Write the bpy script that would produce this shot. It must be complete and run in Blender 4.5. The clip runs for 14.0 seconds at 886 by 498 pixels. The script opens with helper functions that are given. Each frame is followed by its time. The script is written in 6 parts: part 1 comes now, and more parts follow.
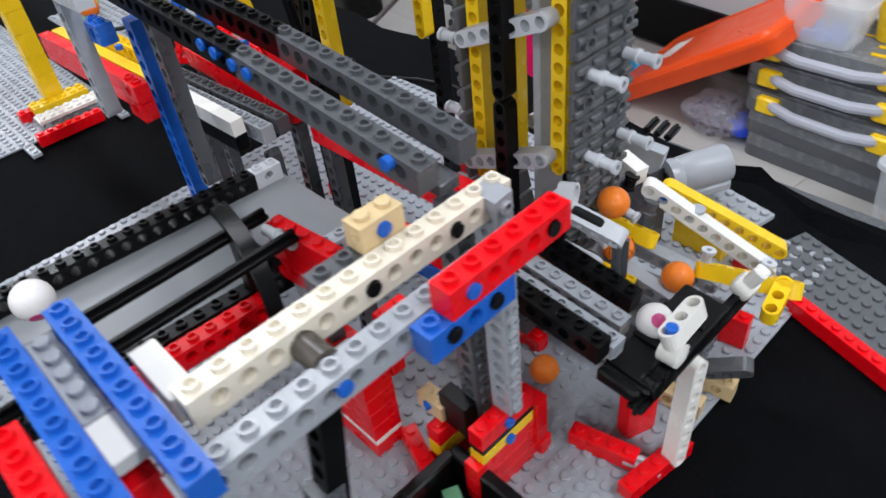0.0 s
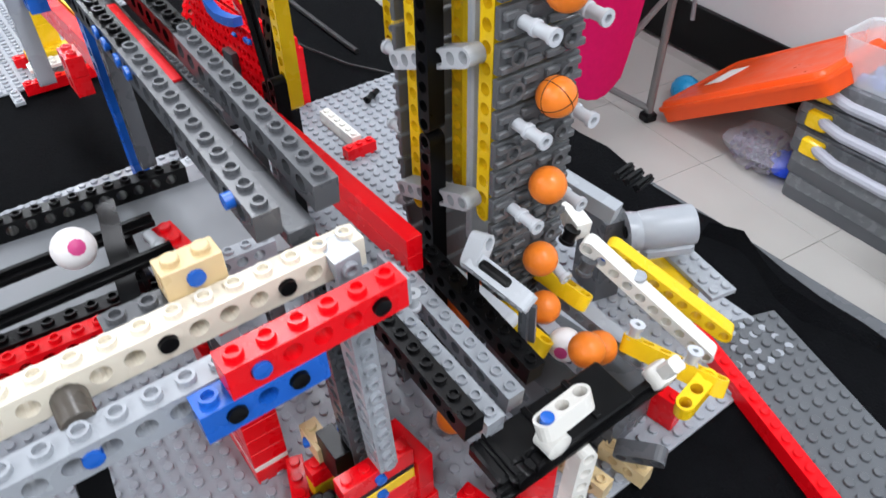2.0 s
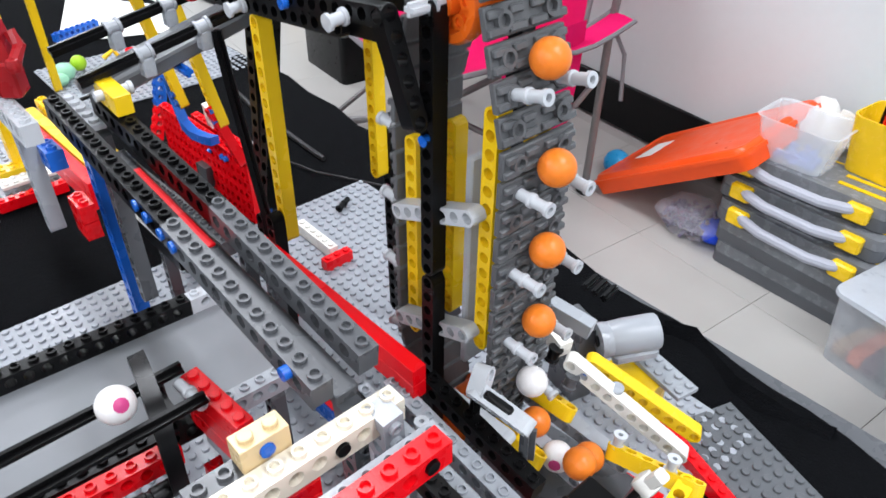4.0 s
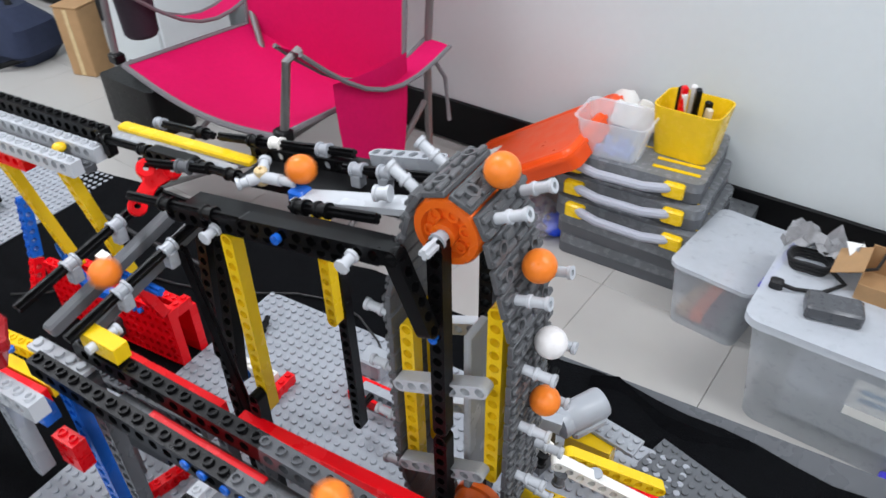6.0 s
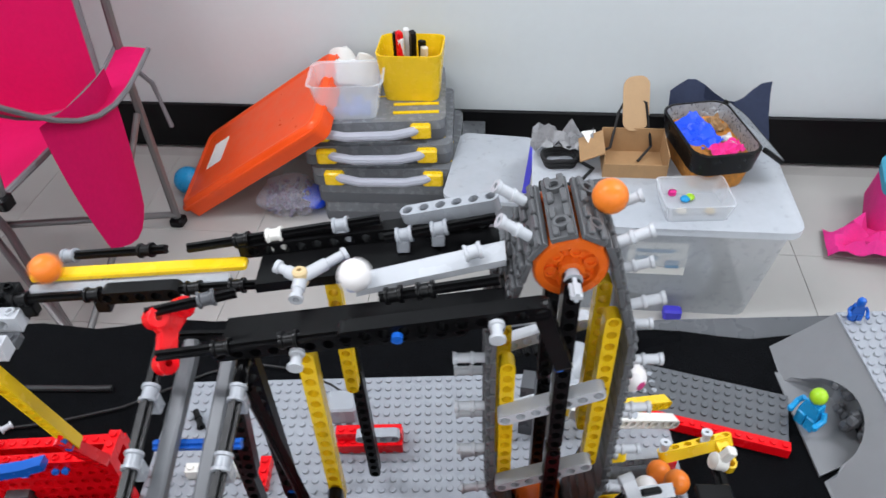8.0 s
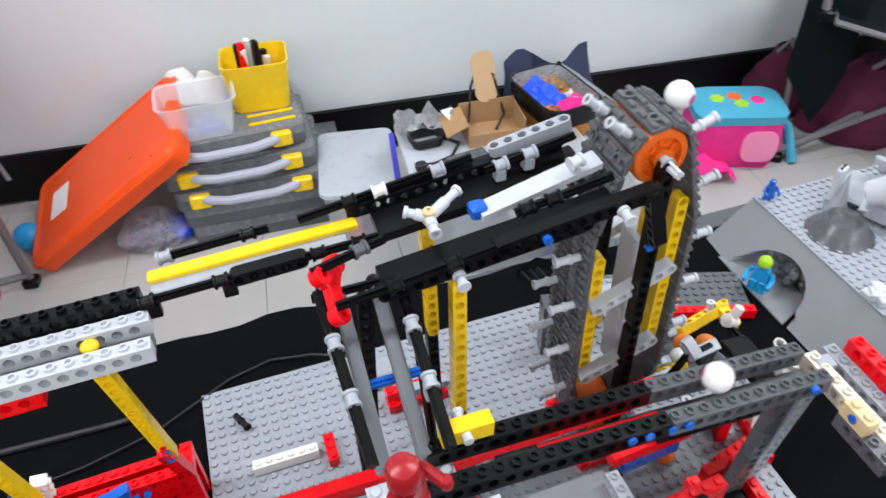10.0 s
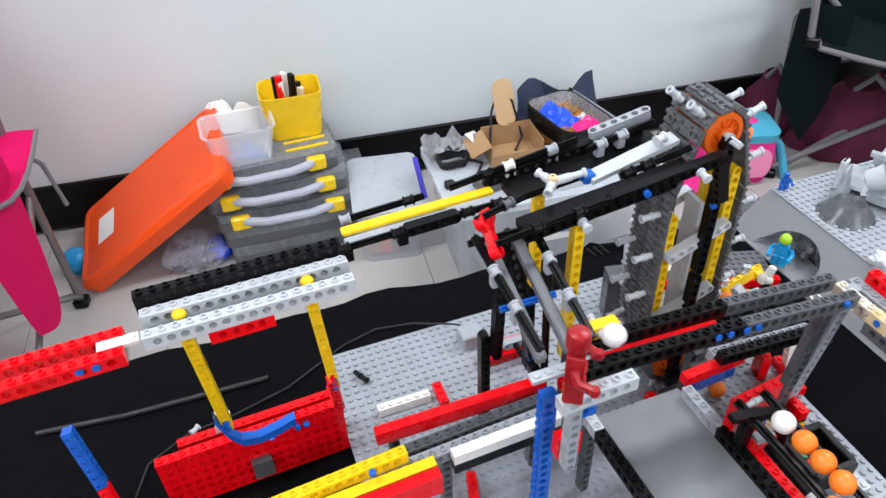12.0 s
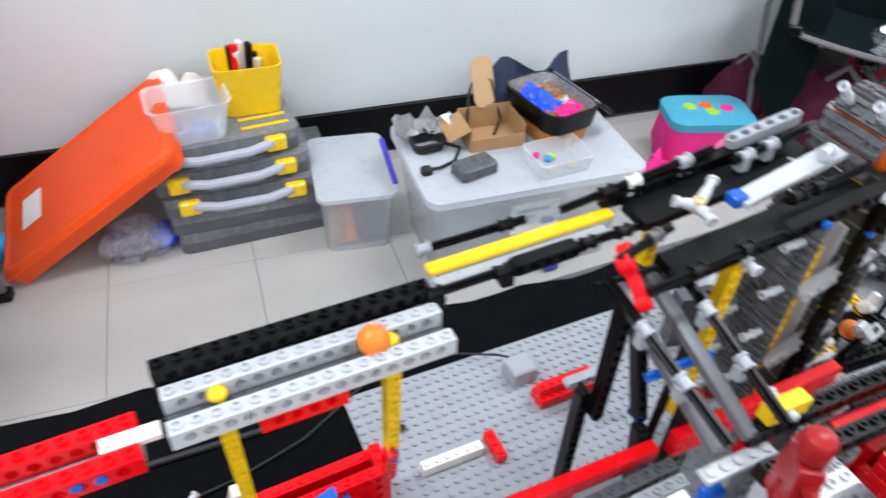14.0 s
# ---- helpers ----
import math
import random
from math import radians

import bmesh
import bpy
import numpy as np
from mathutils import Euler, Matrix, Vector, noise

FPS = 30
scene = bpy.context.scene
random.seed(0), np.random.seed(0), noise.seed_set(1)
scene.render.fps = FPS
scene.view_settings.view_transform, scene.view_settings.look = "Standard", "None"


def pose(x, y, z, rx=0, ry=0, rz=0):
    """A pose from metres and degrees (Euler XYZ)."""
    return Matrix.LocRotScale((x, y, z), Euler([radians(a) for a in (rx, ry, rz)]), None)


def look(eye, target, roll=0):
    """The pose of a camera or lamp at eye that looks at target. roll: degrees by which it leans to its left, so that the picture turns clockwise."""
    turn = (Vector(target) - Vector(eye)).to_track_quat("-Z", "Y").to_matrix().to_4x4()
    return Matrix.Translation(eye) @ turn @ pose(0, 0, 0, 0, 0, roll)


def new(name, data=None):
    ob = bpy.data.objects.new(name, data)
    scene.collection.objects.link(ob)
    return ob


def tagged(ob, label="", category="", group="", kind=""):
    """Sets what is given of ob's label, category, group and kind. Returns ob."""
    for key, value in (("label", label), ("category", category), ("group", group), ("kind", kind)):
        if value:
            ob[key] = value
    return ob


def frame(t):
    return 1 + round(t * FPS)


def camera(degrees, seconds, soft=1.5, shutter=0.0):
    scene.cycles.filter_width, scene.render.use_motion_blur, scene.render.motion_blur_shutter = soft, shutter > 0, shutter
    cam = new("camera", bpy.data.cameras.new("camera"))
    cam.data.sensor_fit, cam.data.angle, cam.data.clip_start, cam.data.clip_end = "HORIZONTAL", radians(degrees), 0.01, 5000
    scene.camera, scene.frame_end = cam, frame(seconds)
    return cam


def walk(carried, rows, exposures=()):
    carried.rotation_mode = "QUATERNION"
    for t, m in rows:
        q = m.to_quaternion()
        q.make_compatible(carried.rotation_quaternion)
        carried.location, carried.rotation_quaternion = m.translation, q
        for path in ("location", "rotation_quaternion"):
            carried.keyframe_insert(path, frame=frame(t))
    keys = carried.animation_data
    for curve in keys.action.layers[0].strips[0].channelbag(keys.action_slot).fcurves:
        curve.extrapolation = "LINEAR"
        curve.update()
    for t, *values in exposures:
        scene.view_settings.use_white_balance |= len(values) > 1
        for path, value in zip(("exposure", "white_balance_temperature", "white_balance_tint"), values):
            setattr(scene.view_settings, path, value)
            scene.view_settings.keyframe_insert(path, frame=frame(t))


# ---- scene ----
cam = camera(63.0, 14.0, shutter=0.4)
PATH = [
    (0, (0.1718, -0.2165, 0.8750), (-0.9944, 0.7602, -0.4235), -7.01),
    (0.5, (0.1941, -0.1741, 0.8604), (-1.0703, 0.7127, -0.4103), -4.65),
    (1, (0.1963, -0.1522, 0.8618), (-1.0515, 0.6775, -0.4628), -4.27),
    (1.5, (0.1961, -0.1540, 0.8648), (-1.0312, 0.6949, -0.4668), -2.82),
    (2, (0.1828, -0.1541, 0.8738), (-1.0319, 0.7230, -0.4510), -1.08),
    (2.5, (0.1767, -0.1598, 0.8890), (-1.0445, 0.7558, -0.4034), -0.55),
    (2.7, (0.1751, -0.1614, 0.8933), (-1.0519, 0.7626, -0.3875), -0.66),
    (4.8, (0.1611, -0.1885, 0.9537), (-0.9483, 0.9998, -0.2113), 1.53),
    (5, (0.1545, -0.1904, 0.9664), (-0.9244, 1.0248, -0.1995), 1.53),
    (5.5, (0.1329, -0.2004, 0.9897), (-0.8206, 1.1302, -0.1593), -0.29),
    (6, (0.1040, -0.2105, 1.0079), (-0.7213, 1.1548, -0.1984), -1.20),
    (6.5, (0.0722, -0.2166, 1.0288), (-0.5757, 1.2283, -0.1929), -1.48),
    (7, (0.0277, -0.2272, 1.0415), (-0.4239, 1.2461, -0.2334), -0.77),
    (7.5, (-0.0204, -0.2266, 1.0491), (-0.2439, 1.2807, -0.2462), -0.86),
    (8, (-0.0625, -0.2253, 1.0438), (-0.1042, 1.2685, -0.2854), -2.65),
    (8.2, (-0.0797, -0.2252, 1.0443), (-0.1056, 1.2688, -0.2851), -3.93),
    (10.3, (-0.2246, -0.2674, 1.0515), (0.3458, 1.1116, -0.2801), -0.63),
    (10.5, (-0.2309, -0.2740, 1.0550), (0.3971, 1.0762, -0.2802), 0.22),
    (11, (-0.2371, -0.3225, 1.0762), (0.3521, 1.0530, -0.2507), -1.06),
    (11.5, (-0.2838, -0.3531, 1.0938), (0.2123, 1.0936, -0.1949), -2.54),
    (12, (-0.3328, -0.3431, 1.0900), (0.1708, 1.1265, -0.1696), -2.54),
    (12.5, (-0.3269, -0.2860, 1.0537), (0.2072, 1.1511, -0.2306), -2.14),
    (13, (-0.3205, -0.2411, 1.0391), (0.3475, 1.1250, -0.2600), -1.34),
    (13.5, (-0.3336, -0.2287, 1.0368), (0.4560, 1.0734, -0.2598), 0.93),
    (14, (-0.3822, -0.2007, 1.0422), (0.2894, 1.1501, -0.2709), 2.88),
]
STOPS = [(0.0, -0.28), (0.5, -0.28), (1.0, -0.08), (1.5, 0.03), (2.0, 0.06), (2.7, 0.06), (4.8, 0.18), (5.0, 0.16), (5.5, 0.0), (6.0, -0.20), (6.5, -0.13), (7.0, -0.07), (7.5, -0.08), (8.0, -0.17), (8.2, -0.15), (10.3, 0.0), (11.0, 0.02), (12.5, 0.0), (13.0, 0.08), (14.0, 0.06)]
walk(cam, [(t, look(eye, target, roll)) for t, eye, target, roll in PATH], [(t, e, 6450, 14) for t, e in STOPS])

# ---- light: closed room with ceiling panels ----
world = bpy.data.worlds.new("room_air")
world.use_nodes = True
world.node_tree.nodes["Background"].inputs[0].default_value = (0.9, 0.95, 1.0, 1)
world.node_tree.nodes["Background"].inputs[1].default_value = 0.05
scene.world = world


def ceiling_lamp(x, y, power):
    data = bpy.data.lights.new("ceiling_lamp", "AREA")
    data.shape, data.size, data.size_y, data.energy, data.color = "RECTANGLE", 1.2, 0.3, power, (0.90, 0.955, 1.0)
    ob = new("ceiling_lamp", data)
    ob.location = (x, y, 2.62)
    return ob


# The two southern rows are unseen lamps, added to brighten upright faces.
for lx in (-3.6, -1.2, 1.2, 3.6):
    for ly in (-4.6, -2.2, 0.3):
        ceiling_lamp(lx, ly, 35.5)

# ---- materials ----
U = 0.008
MATS = {}


def mat(name, col, rough=0.4, grain=0.0, scale=60.0, metal=0.0, alpha=1.0, trans=0.0, var=0.06, spec=0.38):
    if name in MATS:
        return MATS[name]
    m = bpy.data.materials.new(name)
    m.use_nodes = True
    nt = m.node_tree
    b = nt.nodes["Principled BSDF"]
    tc = nt.nodes.new("ShaderNodeTexCoord")
    n1 = nt.nodes.new("ShaderNodeTexNoise")
    n1.inputs["Scale"].default_value, n1.inputs["Detail"].default_value = scale, 6
    nt.links.new(tc.outputs["Object"], n1.inputs["Vector"])
    n2 = nt.nodes.new("ShaderNodeTexNoise")
    n2.inputs["Scale"].default_value, n2.inputs["Detail"].default_value = scale / 9, 3
    nt.links.new(tc.outputs["Object"], n2.inputs["Vector"])
    add = nt.nodes.new("ShaderNodeMath")
    add.operation = "ADD"
    nt.links.new(n1.outputs["Fac"], add.inputs[0])
    nt.links.new(n2.outputs["Fac"], add.inputs[1])
    info = nt.nodes.new("ShaderNodeObjectInfo")
    add2 = nt.nodes.new("ShaderNodeMath")
    add2.operation = "MULTIPLY_ADD"
    add2.inputs[1].default_value = 0.35
    nt.links.new(info.outputs["Random"], add2.inputs[0])
    nt.links.new(add.outputs[0], add2.inputs[2])
    ramp = nt.nodes.new("ShaderNodeMapRange")
    ramp.inputs[1].default_value, ramp.inputs[2].default_value = 0.7, 1.65
    ramp.inputs[3].default_value, ramp.inputs[4].default_value = 1 - var, 1 + var
    nt.links.new(add2.outputs[0], ramp.inputs[0])
    mul = nt.nodes.new("ShaderNodeVectorMath")
    mul.operation = "SCALE"
    mul.inputs[0].default_value = col
    nt.links.new(ramp.outputs[0], mul.inputs["Scale"])
    nt.links.new(mul.outputs[0], b.inputs["Base Color"])
    rr = nt.nodes.new("ShaderNodeMapRange")
    rr.inputs[1].default_value, rr.inputs[2].default_value = 0.3, 0.7
    rr.inputs[3].default_value, rr.inputs[4].default_value = rough * 0.8, min(1, rough * 1.25)
    nt.links.new(n1.outputs["Fac"], rr.inputs[0])
    nt.links.new(rr.outputs[0], b.inputs["Roughness"])
    b.inputs["Metallic"].default_value = metal
    b.inputs["Alpha"].default_value = alpha
    b.inputs["Transmission Weight"].default_value = trans
    b.inputs["Specular IOR Level"].default_value = spec
    if grain:
        bump = nt.nodes.new("ShaderNodeBump")
        bump.inputs["Strength"].default_value = grain
        bump.inputs["Distance"].default_value = 0.002
        nt.links.new(n1.outputs["Fac"], bump.inputs["Height"])
        nt.links.new(bump.outputs[0], b.inputs["Normal"])
    MATS[name] = m
    return m


RED = mat("red_plastic", (0.80, 0.003, 0.008), 0.26, spec=0.3)
YEL = mat("yellow_plastic", (0.87, 0.56, 0.01), 0.25)
BLU = mat("blue_plastic", (0.01, 0.11, 0.50), 0.25)
WHT = mat("white_plastic", (0.78, 0.76, 0.71), 0.25, var=0.03)
IVO = mat("ivory_plastic", (0.76, 0.70, 0.58), 0.25, var=0.03)
BLK = mat("black_plastic", (0.0028, 0.0028, 0.0032), 0.32, var=0.2, spec=0.2)
LGR = mat("light_grey_plastic", (0.34, 0.36, 0.39), 0.26)
PGR = mat("pale_grey_plastic", (0.52, 0.54, 0.57), 0.24)
DGR = mat("dark_grey_plastic", (0.085, 0.089, 0.097), 0.28)
TRD = mat("tread_grey_plastic", (0.105, 0.108, 0.113), 0.4, 0.2, 300)
TAN = mat("tan_plastic", (0.66, 0.50, 0.27), 0.28)
ORG = mat("orange_wheel_plastic", (0.78, 0.13, 0.01), 0.3)
BOR = mat("orange_ball_plastic", (0.86, 0.21, 0.02), 0.34, 0.1, 600)
BWH = mat("white_ball_plastic", (0.80, 0.77, 0.76), 0.32, 0.1, 600, var=0.03)
PNKM = mat("ball_print_pink", (0.55, 0.05, 0.20), 0.4)
PLATE = mat("baseplate_grey", (0.33, 0.35, 0.385), 0.3)
DPLATE = mat("dark_baseplate_grey", (0.105, 0.112, 0.122), 0.55)
CLOTH = mat("black_tablecloth_cloth", (0.0032, 0.0035, 0.0043), 0.95, 0.5, 700, var=0.35, spec=0.05)
FLOORM = mat("floor_tile_cream", (0.48, 0.465, 0.44), 0.4, 0.05, 14, var=0.05)
GROUT = mat("grout_grey", (0.42, 0.40, 0.38), 0.6, 0.1, 200)
WALLM = mat("wall_paint_white", (0.67, 0.71, 0.72), 0.55, 0.08, 45, var=0.025)
BASEM = mat("black_skirting_gloss", (0.003, 0.003, 0.0035), 0.4, var=0.2, spec=0.2)
CEILM = mat("ceiling_white", (0.78, 0.78, 0.77), 0.8, 0.1, 60)
PINK = mat("pink_canvas", (0.60, 0.003, 0.095), 0.8, 0.35, 900, var=0.1, spec=0.18)
TUBE = mat("grey_steel_tube", (0.20, 0.19, 0.19), 0.4, metal=0.6)
TRIM = mat("grey_webbing", (0.17, 0.16, 0.17), 0.8, 0.3, 800)
ORLID = mat("orange_box_plastic", (0.90, 0.085, 0.006), 0.34, 0.05, 30)
PAPER = mat("paper_white", (0.80, 0.79, 0.76), 0.8, var=0.03)
CLEAR = mat("clear_plastic", (0.85, 0.88, 0.92), 0.15, alpha=0.30, var=0.03)
MILKY = mat("milky_plastic", (0.72, 0.76, 0.81), 0.3, alpha=0.40, var=0.06)
FROST = mat("frosted_lid_plastic", (0.72, 0.76, 0.82), 0.32, alpha=0.55, var=0.08)
CASEG = mat("case_grey_plastic", (0.10, 0.105, 0.115), 0.4)
CASEH = mat("case_handle_grey", (0.40, 0.41, 0.47), 0.45)
CARD = mat("cardboard_brown", (0.42, 0.25, 0.12), 0.85, 0.3, 300, var=0.12)
NAVY = mat("navy_cloth", (0.020, 0.028, 0.06), 0.9, 0.4, 500, var=0.2)
FOIL = mat("silver_lining", (0.36, 0.38, 0.41), 0.3, 0.9, 160, metal=0.5, var=0.35)
FLORAL = mat("orange_patterned_cloth", (0.60, 0.24, 0.04), 0.8, 0.3, 120, var=0.6)
PURP = mat("violet_plastic", (0.06, 0.05, 0.55), 0.4)
BLUEBAG = mat("blue_bag_plastic", (0.01, 0.07, 0.72), 0.3, 0.5, 120, var=0.25)
HOTP = mat("hot_pink_cloth", (0.80, 0.03, 0.26), 0.75, 0.4, 200, var=0.15)
TEAL = mat("turquoise_cloth", (0.06, 0.35, 0.50), 0.75, 0.3, 300, var=0.1)
MARO = mat("maroon_cloth", (0.09, 0.008, 0.03), 0.85, 0.4, 300, var=0.25)
DGREEN = mat("dark_green_canvas", (0.0045, 0.009, 0.010), 0.95, 0.3, 400, var=0.2, spec=0.08)
LIME = mat("lime_plastic", (0.35, 0.62, 0.02), 0.3)
AZUR = mat("azure_plastic", (0.01, 0.30, 0.62), 0.3)
DRED = mat("dark_red_plastic", (0.34, 0.012, 0.016), 0.28)
CABLE = mat("black_cable_rubber", (0.012, 0.012, 0.013), 0.5)
BRUSH = mat("dark_bronze_plastic", (0.075, 0.065, 0.055), 0.3)
SILV = mat("crinkled_foil", (0.34, 0.35, 0.37), 0.25, 1.0, 90, metal=0.8, var=0.4)
ROCK = mat("rock_grey_plastic", (0.19, 0.195, 0.205), 0.45, 0.1, 90)
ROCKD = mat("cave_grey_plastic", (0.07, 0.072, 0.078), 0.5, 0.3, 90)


# ---- mesh kit ----
class G:
    def __init__(self):
        self.v, self.f = [], []

    def add(self, verts, faces, m=None):
        k = len(self.v)
        for p in verts:
            self.v.append(tuple(m @ Vector(p)) if m else tuple(p))
        self.f += [tuple(i + k for i in f) for f in faces]
        return self

    def box(self, x0, x1, y0, y1, z0, z1, m=None):
        v = [(x, y, z) for x in (x0, x1) for y in (y0, y1) for z in (z0, z1)]
        return self.add(v, [(0, 1, 3, 2), (4, 6, 7, 5), (0, 4, 5, 1), (2, 3, 7, 6), (0, 2, 6, 4), (1, 5, 7, 3)], m)

    def soft(self, x0, x1, y0, y1, z0, z1, c, m=None):
        """A box with its edges cut by c."""
        out = []
        for k, z in ((c, z0), (0, z0 + c), (0, z1 - c), (c, z1)):
            a, b, e, d = x0 + k, x1 - k, y0 + k, y1 - k
            out.append([(a + c, e, z), (b - c, e, z), (b, e + c, z), (b, d - c, z), (b - c, d, z), (a + c, d, z), (a, d - c, z), (a, e + c, z)])
        return self.rings(out, m)

    def rings(self, rows, m=None, caps=True, closed=True):
        n = len(rows[0])
        v = [p for r in rows for p in r]
        f = []
        for i in range(len(rows) - 1):
            for j in range(n if closed else n - 1):
                a, b = i * n + j, i * n + (j + 1) % n
                f.append((a, b, b + n, a + n))
        if caps:
            f.append(tuple(reversed(range(n))))
            f.append(tuple(range((len(rows) - 1) * n, len(rows) * n)))
        return self.add(v, f, m)

    def lathe(self, prof, n=12, m=None, caps=True):
        """Profile of (radius, z) turned round z."""
        rows = [[(r * math.cos(2 * math.pi * j / n), r * math.sin(2 * math.pi * j / n), z) for j in range(n)] for r, z in prof]
        return self.rings(rows, m, caps)

    def ball(self, r, n=20, m=None, squash=1.0):
        prof = [(r * math.sin(math.pi * i / (n // 2)) + 1e-6, -r * squash * math.cos(math.pi * i / (n // 2))) for i in range(n // 2 + 1)]
        return self.lathe(prof, n, m)

    def tube(self, pts, r, n=8, caps=True):
        pts = [Vector(p) for p in pts]
        rows = []
        for i, p in enumerate(pts):
            d = (pts[min(i + 1, len(pts) - 1)] - pts[max(i - 1, 0)]).normalized()
            a = d.orthogonal().normalized() if abs(d.z) > 0.95 else d.cross(Vector((0, 0, 1))).normalized()
            b = d.cross(a)
            rows.append([p + r * (math.cos(2 * math.pi * j / n) * a + math.sin(2 * math.pi * j / n) * b) for j in range(n)])
        return self.rings(rows, None, caps)

    def mesh(self, name, material, smooth=False):
        me = bpy.data.meshes.new(name)
        me.from_pydata(self.v, [], self.f)
        me.materials.append(material)
        bm = bmesh.new()
        bm.from_mesh(me)
        bmesh.ops.remove_doubles(bm, verts=bm.verts, dist=2e-6)
        bmesh.ops.recalc_face_normals(bm, faces=bm.faces)
        bm.to_mesh(me)
        bm.free()
        if smooth:
            me.shade_smooth()
            me.set_sharp_from_angle(angle=radians(35))
        return me


def part(name, g, material, parent=None, label="", m=None, smooth=True):
    me = g if isinstance(g, bpy.types.Mesh) else g.mesh(name, material, smooth)
    ob = new(name, me)
    if parent:
        ob.parent = parent
    if m is not None:
        ob.matrix_basis = m
    if label:
        ob["label"] = label
    return ob


def thing(name, x, y, z, label, category, group="", rz=0):
    ob = new(name)
    ob.matrix_basis = pose(x, y, z, 0, 0, rz)
    ob.empty_display_size = 0.02
    return tagged(ob, label, category, group)


CACHE = {}


def seg(p, q, up=(0, 0, 1), origin=(0, 0, 0)):
    """A frame at p with x towards q and z near up, given relative to origin."""
    p, q, up = Vector(p) - Vector(origin), Vector(q) - Vector(origin), Vector(up)
    x = (q - p).normalized()
    y = up.cross(x).normalized()
    z = x.cross(y)
    m = Matrix((x, y, z)).transposed().to_4x4()
    m.translation = p
    return m


R16 = [2 * math.pi * k / 16 for k in range(16)]


def hole_row(g, xs, zc, hx, hz, y0, y1, r, round_l, round_r):
    """A bar with through holes along y; one cell a hole."""
    n = len(xs)
    for i, xc in enumerate(xs):
        outer = []
        for a in R16:
            c, s = math.cos(a), math.sin(a)
            if (i == 0 and round_l and c < -0.01) or (i == n - 1 and round_r and c > 0.01):
                outer.append((xc + hz * c, zc + hz * s))
            else:
                k = max(abs(c), abs(s))
                outer.append((xc + hx * c / k, zc + hz * s / k))
        inner = [(xc + r * math.cos(a), zc + r * math.sin(a)) for a in R16]
        v = [(x, y0, z) for x, z in outer] + [(x, y0, z) for x, z in inner] + [(x, y1, z) for x, z in inner] + [(x, y1, z) for x, z in outer]
        f = []
        for j in range(16):
            k = (j + 1) % 16
            f += [(j, k, 16 + k, 16 + j), (16 + j, 16 + k, 32 + k, 32 + j), (32 + j, 32 + k, 48 + k, 48 + j)]
            xa, xb = outer[j][0] - xc, outer[k][0] - xc
            inside_l = abs(xa + hx) < 1e-6 and abs(xb + hx) < 1e-6
            inside_r = abs(xa - hx) < 1e-6 and abs(xb - hx) < 1e-6
            if not (inside_l or inside_r):
                f.append((j, 48 + j, 48 + k, k))
        g.add(v, f)


def liftarm_mesh(n, material):
    key = ("liftarm", n, material.name)
    if key not in CACHE:
        g = G()
        hole_row(g, [U * i for i in range(n)], 0, U / 2, 0.0037, -0.0037, 0.0037, 0.0025, True, True)
        CACHE[key] = g.mesh("liftarm", material)
    return CACHE[key]


def stud_into(g, x, y, z, hollow=True, r=0.0024, h=0.0017, n=12):
    if hollow:
        g.lathe([(r, z), (r, z + h), (r * 0.66, z + h), (r * 0.66, z + h * 0.15), (0.0001, z + h * 0.15)], n, Matrix.Translation((x, y, 0)), caps=False)
    else:
        g.lathe([(r, z), (r, z + h * 0.85), (r * 0.88, z + h), (0.0001, z + h)], n, Matrix.Translation((x, y, 0)), caps=False)


def beam_brick_mesh(n, material):
    """A studded brick n long with holes between the studs: x along, origin at its bottom end's middle."""
    key = ("beam_brick", n, material.name)
    if key not in CACHE:
        g = G()
        H, e, w = 0.0096, 0.0001, 0.0039
        hole_row(g, [U * i for i in range(1, n)], 0.0053, U / 2, 0.0033, -w, w, 0.0026, False, False)
        for x0, x1 in ((e, U / 2), (U * n - U / 2, U * n - e)):
            g.box(x0, x1, -w, w, 0.002, 0.0086)
        g.box(e, U * n - e, -w, w, 0.0, 0.002)
        g.box(e, U * n - e, -w, w, 0.0086, H)
        for i in range(n):
            stud_into(g, U * (i + 0.5), 0, H)
        CACHE[key] = g.mesh("beam_brick", material)
    return CACHE[key]


def brick_mesh(nx, ny, h, material, studs=True):
    key = ("brick", nx, ny, h, material.name, studs)
    if key not in CACHE:
        g = G()
        e, c = 0.0001, 0.00022
        g.soft(e, U * nx - e, e - U * ny / 2, U * ny / 2 - e, 0.0001, h - 0.0001, c)
        if studs:
            for i in range(nx):
                for j in range(ny):
                    stud_into(g, U * (i + 0.5), U * (j + 0.5 - ny / 2), h - 0.0001, False)
        CACHE[key] = g.mesh("brick", material)
    return CACHE[key]


def axle_mesh(length, material, r=0.0024):
    key = ("axle", round(length, 4), material.name, r)
    if key not in CACHE:
        g = G()
        t = 0.0009
        prof = [(t, t), (t, r), (-t, r), (-t, t), (-r, t), (-r, -t), (-t, -t), (-t, -r), (t, -r), (t, -t), (r, -t), (r, t)]
        g.rings([[(0, y, z) for y, z in prof], [(length, y, z) for y, z in prof]])
        CACHE[key] = g.mesh("axle", material)
    return CACHE[key]


def lathe_x_mesh(key, prof, material, n=14):
    key = (key, material.name)
    if key not in CACHE:
        CACHE[key] = G().lathe(prof, n, Matrix.Rotation(radians(90), 4, "Y")).mesh(key[0], material, True)
    return CACHE[key]


